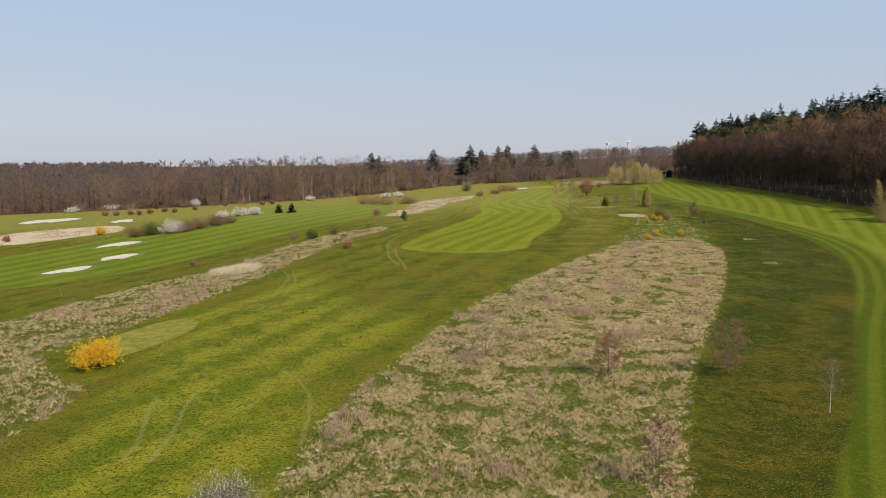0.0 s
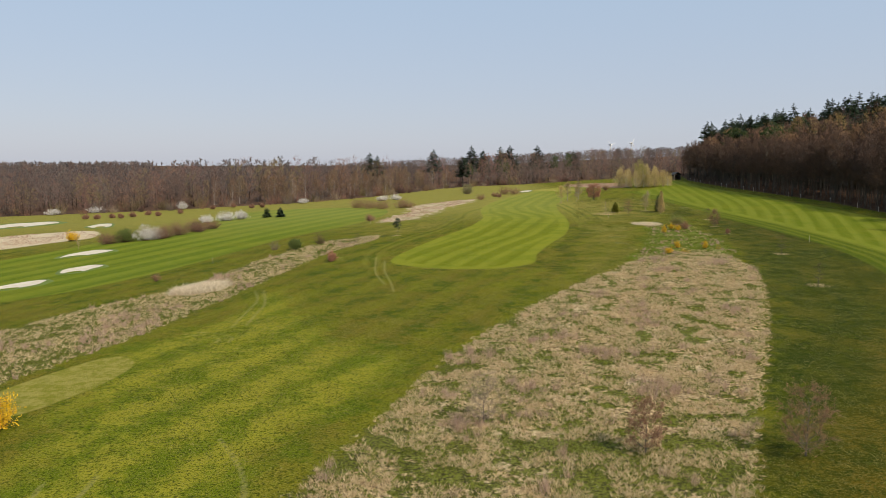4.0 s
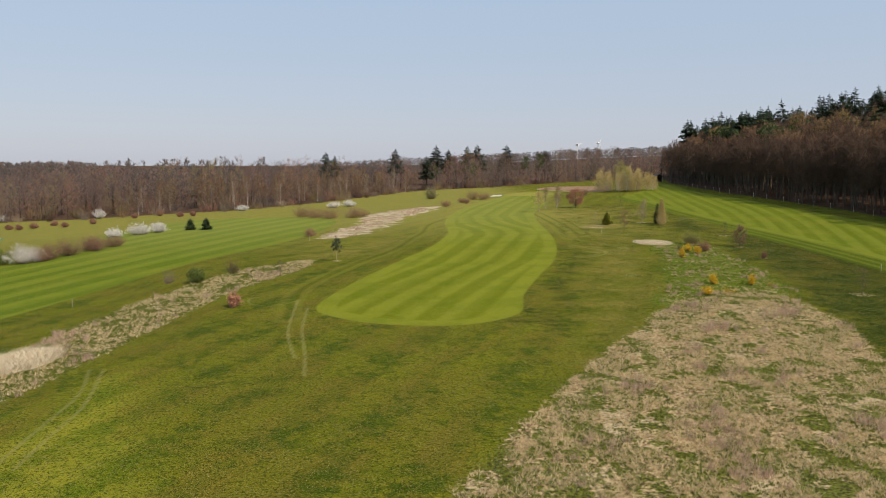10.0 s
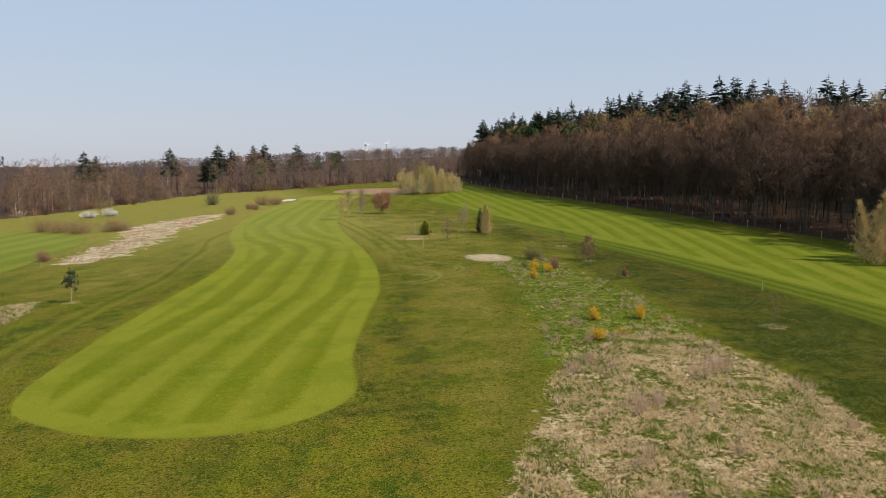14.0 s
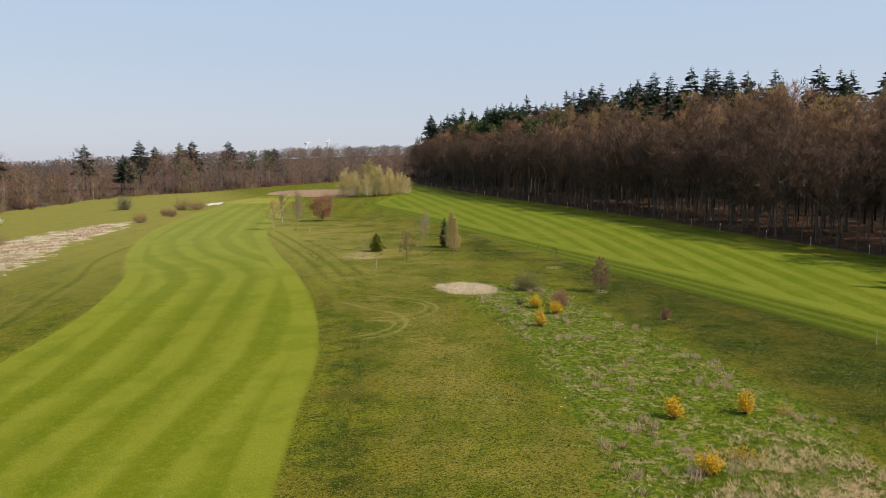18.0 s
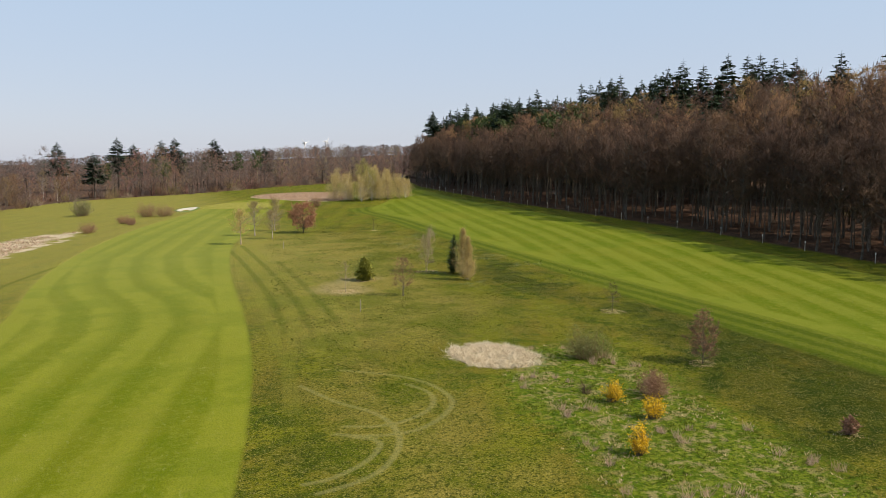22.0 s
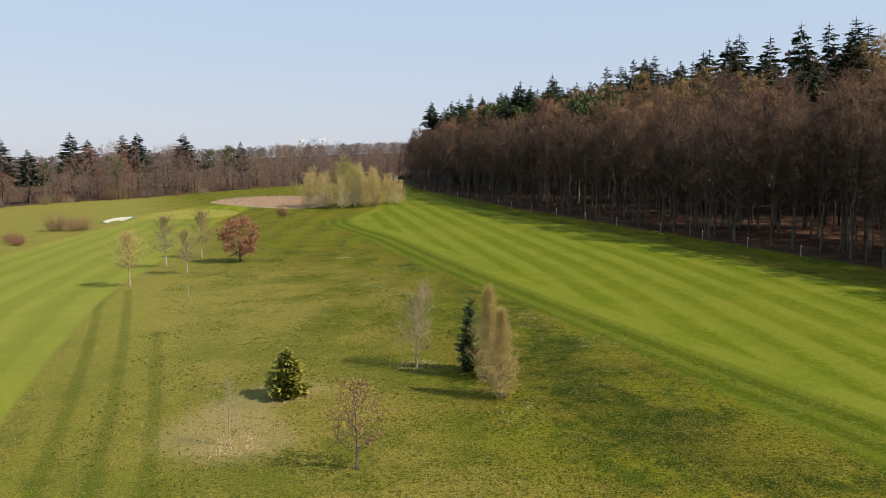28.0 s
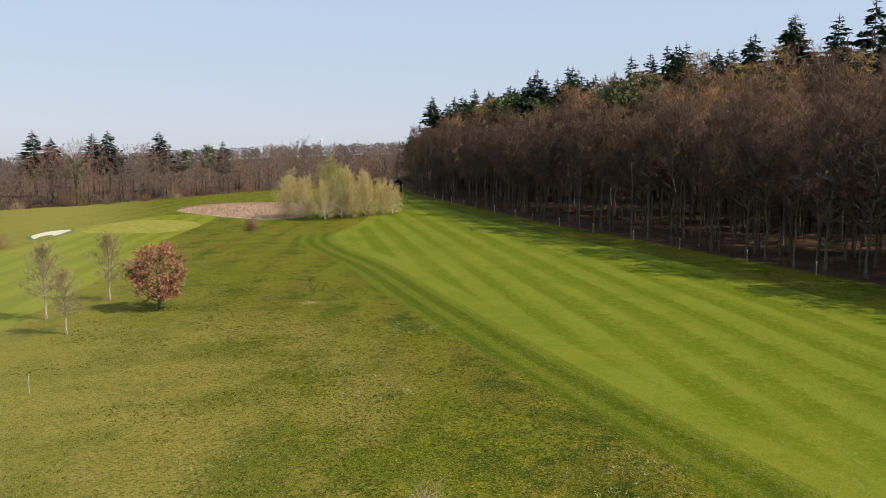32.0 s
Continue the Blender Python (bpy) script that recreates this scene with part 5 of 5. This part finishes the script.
HEDGE = ((-70, 169, 3.0, 2.2, 0), (-66.6, 170.5, 3.2, 2.8, 2), (-63, 171.8, 3.6, 3.0, 1), (-60.6, 175, 3.3, 3.0, 0), (-58, 178.5, 3.6, 3.2, 0), (-55.4, 183, 3.2, 3.0, 0), (-60.5, 173, 2.8, 2.4, 0), (-54, 188, 2.6, 2.4, 0), (-57, 185, 3.2, 2.8, 0))
for x, y, h, w, k in HEDGE:
    own_shrub("hedge_bush", x, y, h * 1.0, w * 1.12, ("bare reddish-brown hedge bush beside a fairway", "hedge bush covered in white spring blossom", "green hedge bush beside bare brown bushes")[k], TWIG_BEECH, (LEAF_DRY, PETAL_WHITE, LEAF_GREEN)[k],
              group="hedge between fairways", fat=0.011, stems=130, twigs=16, leaves=5, leaf=(0.05, 0.09, 0.08)[k], bare=(0.6, 0.55, 0.2)[k])
for x, y, h, w in ((-61, 206, 2.6, 2.4), (-57, 209, 2.9, 2.5), (-53.8, 212, 2.4, 2.0), (-87, 261, 3.0, 2.0), (-117, 264, 2.6, 3.2), (-130, 263, 2.4, 3.5), (-49, 272, 2.2, 2.2), (-22, 273, 2.4, 3.0), (-17, 277, 2.2, 2.6), (-9.4, 31.2, 2.5, 2.0)):
    own_shrub("blackthorn_bush", x, y, h, w, "blackthorn bush covered in white spring blossom", BARK, PETAL_WHITE, "blossom", stems=110 if y > 60 else 260, twigs=8, leaves=5, leaf=0.09 if y > 60 else 0.028, bare=0.15 if y > 60 else 0.62, fat=0.012 if y > 60 else 0.015)
for x, y in ((-108, 238), (-103.6, 236), (-99.6, 237), (-96, 235), (-93.8, 238), (-90.7, 242), (-85.6, 237), (-81, 243), (-75, 256), (-70, 262), (-62.4, 255), (-59, 256)):
    own_shrub("round_bush", x, y, 1.6, 1.1, "small round dark bush in a row along the turf", TWIG_BEECH, LEAF_DRY, group="row of round bushes", stems=80, twigs=9, leaves=5, leaf=0.1, bare=0.3, fat=0.03)
own_shrub("forsythia_bush", -82.5, 178.2, 2.3, 1.8, "forsythia bush in yellow bloom at the edge of dead grass", BARK_GREY, PETAL_YELLOW, "blossom", stems=90, twigs=8, leaves=4, leaf=0.09)
own_shrub("copper_bush", -101.3, 172.7, 2.0, 1.1, "bush with copper-red dead leaves in pale grass", BARK, LEAF_COPPER, stems=60, twigs=8, leaves=4, leaf=0.09)
own_tree("young_tree", -73.5, 163, 2.6, SAPLING, BARK_TAN, TWIG_TAN)
for x, y, h, w in ((-26, 237, 2.8, 2.8), (-22, 233, 2.9, 3.0), (-17.5, 228, 3.1, 3.2), (-13, 228, 2.8, 2.8), (-10, 228.5, 2.5, 2.4), (11.5, 258.7, 1.9, 1.7), (22, 290.5, 3.2, 3.0), (25.2, 288.3, 2.9, 2.6), (-17, 185.3, 1.6, 1.5), (59, 289.6, 2.2, 1.2), (17.5, 275, 1.8, 1.3), (18.8, 271, 1.6, 1.2)):
    own_shrub("brown_bush", x, y, h * 1.2, w * 1.2, "bare red-brown bush beside the fairway", TWIG_BIRCH, LEAF_DRY, stems=130, twigs=18, leaves=2, leaf=0.045, bare=0.5, fat=0.01)
own_shrub("green_bush", 8.8, 304, 4.6, 2.7, "rounded bush with pale olive twigs near the far wood", TWIG_TAN, LEAF_OLIVE, stems=140, twigs=10, leaves=4, leaf=0.1, bare=0.3, fat=0.016)
# scrub along the far wood
for k in range(40):
    x, y, nx, ny = wood_line(300 + k * 9.5)
    x, y = x - nx * rng.uniform(0.5, 4), y - ny * rng.uniform(0.5, 4)
    own_shrub("edge_bush", x, y, rng.uniform(2.0, 4.0), rng.uniform(1.8, 3.2), "bare brown bush at the edge of the far wood", (TWIG_GREY, TWIG_BIRCH, TWIG_TAN, TWIG_BEECH)[k % 4], group="scrub at the far wood", stems=60, twigs=14, fat=0.014)
# undergrowth at the foot of the forest
for k in range(60):
    y = 118 + k * 4.4 + rng.uniform(-2, 2)
    x = edge_at(FOREST_EDGE, 1, y) + rng.uniform(0.5, 4)
    own_shrub("forest_bush", x, y, rng.uniform(0.8, 2.2), rng.uniform(0.8, 1.8), "leafless dark bush at the forest's edge", TWIG_BEECH, group="undergrowth at the forest", stems=35, twigs=7)

# willows and birches round the pond, and the lone group at the forest
for x, y, h, k in ((68.5, 309, 8.2, 0), (71, 305, 7.4, 0), (73.5, 300, 7.6, 0), (75, 297.5, 8.4, 1), (77, 301, 8.6, 0), (79, 297, 8.0, 0), (80.5, 303, 7.6, 0), (82.5, 298, 6.4, 0), (84.5, 299, 5.6, 0), (76, 306, 10.6, 1), (72, 296.5, 6.6, 0), (70, 300, 5.0, 0), (67, 305, 7.6, 0), (69.8, 303, 6.8, 0), (74.6, 303.5, 9.0, 1), (78.2, 304.5, 8.2, 0), (80.2, 299.4, 7.2, 0), (83.4, 302, 6.2, 0), (76.4, 296, 5.6, 0), (86, 301.5, 5.0, 0)):
    own_tree("pond_willow", x, y, h, ("pale tan willow of upright twigs beside a reed bed", "willow with fresh yellow-green twigs beside a reed bed")[k], BARK_BIRCH if int(x) % 3 == 0 else BARK_TAN, (TWIG_PALE, TWIG_FRESH)[k], group="willows at the pond",
             stems=4, crown=0.03, spread=0.33, limbs=24, subs=4, twigs=14, rise=2.6, twig_len=0.075, twig_w=0.0032, girth=0.007, shape=0.6)
for x, y, h in ((79, 136.4, 7.6), (81.2, 135, 9.4), (83.4, 136.4, 9.0), (82, 138, 8.4), (85, 138, 6.5), (78.4, 134.2, 4.4), (80.4, 133.4, 5.0), (83, 133.8, 5.6)):
    own_tree("columnar_willow", x, y, h, "tall columnar tree of pale tan upright twigs before the forest", BARK_TAN, TWIG_WILLOW, group="columnar trees at the forest", stems=2, crown=0.03, spread=0.2, limbs=34, subs=6, twigs=14, rise=2.4, twig_len=0.065, twig_w=0.003, girth=0.008, shape=0.55)

# ---------------------------------------------------------------- bunkers
def sand_material():
    n = Nodes("sand")
    a, b = n.noise(1.2, 3), n.noise(14, 3)
    col = n.mix(n.ramp(a, 0.3, 0.7), (0.47, 0.42, 0.33), (0.40, 0.345, 0.26))
    return n.finish(col, 0.95, 0.15, b, 0.02, 0.4)


MAT_SAND = sand_material()
MAT_LIP = leafy("bunker_lip_grass", (0.10, 0.13, 0.02), (0.07, 0.10, 0.015))


def bunker(x, y, rx, ry, turn, tilt=0.0, seed=1):
    """A sand hollow with a raised back and a turf lip round it."""
    r = random.Random(seed)
    ph = [r.uniform(0, 6.28) for _ in range(3)]
    ob = new("bunker")
    ob.location = (x, y, gz(x, y))
    tagged(ob, "pale sand bunker with a rounded turf lip", "bunker", "bunkers", kind="structure")
    vs, fs, rings, m = [], [], 7, 40
    lv, lf = [], []

    def height(px, py, s):
        return gz(x + px, y + py) - gz(x, y) + 0.06 + tilt * (py / ry + 0.6) * s
    vs.append((0, 0, height(0, 0, 1) - 0.12))
    for k in range(1, rings + 1):
        for j in range(m):
            a = 2 * math.pi * j / m
            q = (k / rings) * (1 + 0.10 * math.sin(2 * a + ph[0]) + 0.08 * math.sin(3 * a + ph[1]) + 0.04 * math.sin(5 * a + ph[2]))
            u, v = rx * q * math.cos(a), ry * q * math.sin(a)
            px, py = u * math.cos(turn) - v * math.sin(turn), u * math.sin(turn) + v * math.cos(turn)
            vs.append((px, py, height(px, py, 1) - 0.12 * (1 - (k / rings) ** 2)))
    for j in range(m):
        fs.append((0, 1 + j, 1 + (j + 1) % m))
    for k in range(rings - 1):
        for j in range(m):
            a, b = 1 + k * m + j, 1 + k * m + (j + 1) % m
            fs.append((a, a + m, b + m, b))
    last = 1 + (rings - 1) * m
    for j in range(m):
        px, py, pz = vs[last + j]
        lv += [(px, py, pz - 0.03), (px * 1.03, py * 1.03, pz + 0.10), (px * 1.10, py * 1.10, pz + 0.09), (px * 1.28, py * 1.28, gz(x + px * 1.28, y + py * 1.28) - gz(x, y) - 0.05)]
    for j in range(m):
        a, b = 4 * j, 4 * ((j + 1) % m)
        for s in range(3):
            lf.append((a + s, a + s + 1, b + s + 1, b + s))
    for name, v, f, mat in (("sand", vs, fs, MAT_SAND), ("turf_lip", lv, lf, MAT_LIP)):
        me = bpy.data.meshes.new("bunker_" + name)
        me.from_pydata(v, [], f)
        me.materials.append(mat)
        for p in me.polygons:
            p.use_smooth = True
        part(name, me, ob)


bunker(-60, 118, 3.3, 2.7, 0.4, 0.15, 1)
bunker(-58, 132, 3.0, 3.0, 0.1, 0.15, 2)
bunker(-67.5, 154, 4.0, 2.9, 0.5, 0.15, 3)
bunker(-120, 226, 8.0, 7.0, 0.1, 0.15, 4)
bunker(-91, 211, 3.2, 5.0, 0.3, 0.1, 5)
bunker(31.2, 304.5, 2.3, 5.0, -0.25, 0.1, 6)

# ---------------------------------------------------------------- loose grass


def blades(name, label, mat, loops, density, h, w, per, seed, lean=0.6, drift=None, category="grass"):
    """Tussocks of thin blades strewn over some areas, as one object."""
    g = np.random.default_rng(seed)
    roots = []
    for loop in loops:
        lo, hi = loop.min(0), loop.max(0)
        m = int((hi[0] - lo[0]) * (hi[1] - lo[1]) * density)
        p = g.uniform(lo, hi, (m, 2))
        d = edge_distance(p[:, 0], p[:, 1], loop)
        p = p[d < g.uniform(-0.5, 0.45, m)]
        if drift:
            keep = [noise.noise(Vector((a * drift[0], b * drift[0], seed))) > drift[1] + g.uniform(-0.2, 0.2) for a, b in p]
            p = p[np.array(keep, bool)]
        roots.append(p)
    p = np.concatenate(roots)
    p = np.repeat(p, per, 0)
    m = len(p)
    size = np.repeat(g.uniform(0.5, 1.25, m // per), per) * g.uniform(0.7, 1.2, m)
    base = p + g.normal(0, max(w * 1.5, 0.25 * h), (m, 2))
    z = ground_z(base[:, 0], base[:, 1])
    a, sd = g.uniform(0, 6.283, m), g.uniform(0, 6.283, m)
    tip = np.stack([base[:, 0] + np.cos(a) * lean * h * size, base[:, 1] + np.sin(a) * lean * h * size, z + h * size], 1)
    dx = np.stack([np.cos(sd), np.sin(sd)], 1) * w * g.uniform(0.6, 1.3, m)[:, None]
    v = np.stack([np.column_stack([base - dx, z - 0.03]), np.column_stack([base + dx, z - 0.03]), tip], 1).reshape(-1, 3)
    return tagged(new(name, array_mesh(name, v, np.arange(len(v)).reshape(-1, 3), mat)), label, category, kind="stuff")


def disc(x, y, r):
    return np.array([(x + r * math.cos(a) * (1 + 0.15 * math.sin(3 * a + x)), y + r * math.sin(a)) for a in np.linspace(0, 2 * math.pi, 14)[:-1]])


blades("straw_tussocks", "withered straw-coloured tussock grass of the unmown meadow", STRAW_BLADE, [MEADOW], 20.0, 0.23, 0.0165, 9, 3, lean=1.0, drift=(0.55, -0.07))
blades("straw_tussocks", "withered straw-coloured tussock grass beside the west fairway", STRAW_BLADE, [WEST_MEADOW], 8.0, 0.22, 0.03, 6, 4, lean=1.1, drift=(0.4, -0.2))
blades("meadow_grass", "fresh green grass between the dead tussocks", GRASS_BLADE, [MEADOW, WEST_MEADOW], 12.0, 0.12, 0.026, 6, 5, drift=(0.5, 0.0))
blades("straw_ring", "pale flattened straw on a round patch", STRAW_PALE, [STRAW_RING], 90.0, 0.26, 0.022, 7, 6, lean=1.1, drift=(0.9, -0.25))
blades("pale_reeds", "pale dead reeds and straw of wet ground", STALK_DARK, [FAR_STRAW, NORTH_STRAW], 2.4, 0.25, 0.07, 3, 7, lean=1.0, drift=(0.16, 0.0))
blades("pond_reeds", "pale pinkish dead reeds round the pond", STALK_DARK, [REED_BED], 6.0, 0.45, 0.05, 3, 8, lean=0.6)
blades("withered_stalks", "pinkish-brown withered weed stalks standing in the meadow", STALK_DARK, [MEADOW], 1.5, 0.65, 0.011, 40, 9, lean=0.4, drift=(0.24, 0.34))
blades("withered_stalks", "pinkish-brown withered weed stalks west of the fairway", STALK_DARK, [WEST_MEADOW], 1.0, 0.55, 0.02, 26, 10, lean=0.5, drift=(0.12, 0.14))
HAY = smooth_loop([(-32, 101), (-29, 99), (-26, 102), (-27, 105.5), (-30, 105)])
blades("straw_heap", "bright pale heap of flattened straw", STRAW_PALE, [HAY], 60.0, 0.6, 0.035, 7, 12, lean=0.9)
blades("weedy_grass", "lush green grass round the yellow bushes", GRASS_BLADE, [WEEDS], 13.0, 0.09, 0.04, 5, 13, drift=(0.6, -0.05))
blades("weedy_straw", "scattered dead straw among green weeds", STRAW_BLADE, [WEEDS], 6.0, 0.1, 0.025, 5, 15, lean=1.2, drift=(0.35, 0.18))
blades("withered_stalks", "withered pinkish weeds among the yellow bushes", STALK_DARK, [WEEDS], 0.9, 0.4, 0.012, 34, 14, lean=0.6, drift=(0.3, 0.2))
blades("weed_leaves", "pale broad-leaved weeds and white flowers in the rough", WEED_LEAF, [disc(*c) for c in ((58.4, 221, 2.2), (52, 215, 2), (53.2, 210.8, 2.4), (58.4, 197, 2.4), (59.6, 190, 1.8), (49.5, 181.4, 1.8), (47.8, 189.8, 1.6), (45, 205, 1.4), (8, 78, 3), (5, 72, 2.2), (11, 82, 2), (27, 128, 1.5), (29, 136, 1.3), (4, 64, 1.6))], 12.0, 0.06, 0.06, 4, 16, lean=1.5, drift=(0.9, -0.05))
blades("rank_grass", "darker rank grass tufts in the rough", GRASS_BLADE, [disc(*c) for c in ((48, 160, 6), (52, 150, 6), (46, 134, 6), (44, 118, 6), (50, 122, 5), (55, 205, 5), (57, 190, 5), (50, 198, 6), (52, 175, 5), (60, 182, 3), (38, 96, 5), (30, 72, 5), (20, 48, 5))], 5.0, 0.09, 0.05, 4, 18, drift=(0.4, 0.15))
# short uneven turf of the rough, between the fairways
ROUGH_TURF = smooth_loop([(-6, 84), (12, 98), (24, 116), (30, 140), (28, 165), (32, 196), (40, 236), (56, 244), (61, 222), (59, 190), (57, 160), (55, 125), (44, 92), (30, 60), (22, 42), (14, 36), (18, 50), (36, 96), (42, 118), (46, 140), (44, 158), (36, 154), (31, 132), (24, 110), (2, 73), (-8, 50), (-20, 60), (-20, 84)])
blades("green_turf", "dark green tufts scattered over the rough", TURF_DARK, [ROUGH_TURF], 8.0, 0.06, 0.04, 3, 23, lean=0.9, drift=(0.3, 0.08))
blades("dry_turf", "dry yellowish tufts of the rough", TURF_DRY, [ROUGH_TURF], 16.0, 0.05, 0.03, 3, 22, lean=1.6, drift=(0.45, -0.05))
for x, y, r in ((46.5, 115, 1.0), (40.8, 93.2, 1.1), (53.6, 165, 0.9), (40, 187.6, 1.0), (47.6, 190.2, 1.1), (36.6, 182.5, 1.2), (48, 139, 0.6), (49.9, 150.5, 0.8), (-8.2, 148.3, 0.8), (55, 232.5, 0.7)):
    blades("mulch_ring", "dry straw-coloured ring of mulch round a young tree", STRAW_BLADE, [disc(x, y, r)], 45.0, 0.05, 0.035, 4, int(x * 9 + y) & 1023, lean=1.5)

# ---------------------------------------------------------------- small built things
def painted(name, a, b, rough=0.6, metal=0.0, scale=8.0):
    n = Nodes(name)
    f = n.noise(scale, 3)
    n.put(n.bsdf, "Metallic", metal)
    return n.finish(n.mix(n.ramp(f, 0.3, 0.7), a, b), rough, 0.3, f, 0.005, 0.4)


MAT_POST = painted("weathered_post", (0.42, 0.37, 0.30), (0.26, 0.22, 0.17))
MAT_WHITE = painted("white_paint", (0.78, 0.77, 0.73), (0.66, 0.64, 0.6), 0.5)
MAT_HUT = painted("dark_boards", (0.05, 0.038, 0.03), (0.028, 0.022, 0.018), 0.8)
MAT_ROOF = painted("roof_felt", (0.07, 0.065, 0.06), (0.045, 0.042, 0.04), 0.9)

post = Shape()
post.tube([Vector((0, 0, 0)), Vector((0, 0, 0.9)), Vector((0, 0, 1.12)), Vector((0, 0, 1.16))], [0.04, 0.038, 0.036, 0.015], 8)
POST_MESH = post.mesh("fence_post", MAT_POST)
cap = Shape()
cap.tube([Vector((0, 0, 0.98)), Vector((0, 0, 1.17)), Vector((0, 0, 1.2))], [0.043, 0.041, 0.015], 8)
CAP_MESH = cap.mesh("post_cap", MAT_WHITE)
for k in range(26):
    y = 140 + k * 8.2 + rng.uniform(-1.5, 1.5)
    x = edge_at(FOREST_EDGE, 1, y) - 0.6
    ob = thing("fence_post", x, y, "weathered wooden post with a white top along the forest", "post", "posts along the forest", rng.uniform(0, 6))
    part("shaft", POST_MESH, ob)
    part("cap", CAP_MESH, ob, "white-painted top")
stake = Shape()
stake.tube([Vector((0, 0, 0)), Vector((0, 0, 0.95)), Vector((0, 0, 1.0))], [0.024, 0.022, 0.01], 6)
STAKE_MESH = stake.mesh("marker_stake", MAT_POST)
for x, y in ((-46.8, 90), (-35, 126.8), (56.2, 127.3), (35.4, 173.5), (37.5, 217), (-16, 178)):
    ob = thing("marker_stake", x, y, "thin pale wooden marker stake in the turf", "marker", "marker stakes")
    part("shaft", STAKE_MESH, ob)

# shelter at the forest
hut = thing("shelter_hut", 106.4, 362, "small dark wooden shelter hut with a pitched roof at the forest", "hut", turn=0.35)
for name, c, sz, mat in (("back_wall", (0, 1.4, 1.2), (3.6, 0.1, 2.4), MAT_HUT), ("side_wall", (-1.75, 0, 1.2), (0.1, 2.7, 2.4), MAT_HUT), ("side_wall", (1.75, 0, 1.2), (0.1, 2.7, 2.4), MAT_HUT),
                         ("corner_post", (-1.75, -1.42, 1.2), (0.14, 0.14, 2.4), MAT_POST), ("corner_post", (1.75, -1.42, 1.2), (0.14, 0.14, 2.4), MAT_POST), ("bench", (0, 1.05, 0.45), (3.2, 0.4, 0.06), MAT_POST)):
    s = Shape()
    s.box(c, sz)
    part(name, s.mesh("hut_" + name, mat), hut)
for sg in (-1, 1):
    s = Shape()
    s.box((sg * 1.02, 0, 2.98), (2.35, 3.4, 0.09), Matrix.Rotation(sg * 0.5, 3, "Y"))
    part("roof_slope", s.mesh("hut_roof", MAT_ROOF), hut)

# wind turbines far off
def turbine(x, y, hub, turn, spin):
    z = gz(x, y)
    ob = tagged(new("wind_turbine"), "white three-bladed wind turbine far behind the wooded ridge", "wind turbine", "wind turbines")
    ob.location, ob.rotation_euler = (x, y, z - 0.3), (0, 0, turn)
    s = Shape()
    s.tube([Vector((0, 0, hub * k / 4)) for k in range(5)], [2.0 - 0.25 * k for k in range(5)], 10)
    part("tower", s.mesh("turbine_tower", MAT_WHITE), ob)
    s = Shape()
    s.tube([Vector((0, y, hub + 1)) for y in (-4, -3, 0, 5, 6)], [0.8, 1.6, 1.9, 1.6, 0.8], 8)
    part("nacelle", s.mesh("turbine_nacelle", MAT_WHITE), ob)
    for k in range(3):
        a = spin + k * 2.0944
        d = Vector((math.sin(a), 0, math.cos(a)))
        c = Vector((0, -4, hub + 1))
        s = Shape()
        s.tube([c, c + d * 3, c + d * 6, c + d * 11], [0.4, 0.7, 0.45, 0.1], 6)
        part("blade", s.mesh("turbine_blade", MAT_WHITE), ob)


turbine(376, 1560, 39, 0.3, 0.5)
turbine(338, 1580, 36, 0.3, 1.2)

for kind in BEECH + POLE + LARCH + SPRUCE + BIRCH + PINE:
    remove_kind(kind)
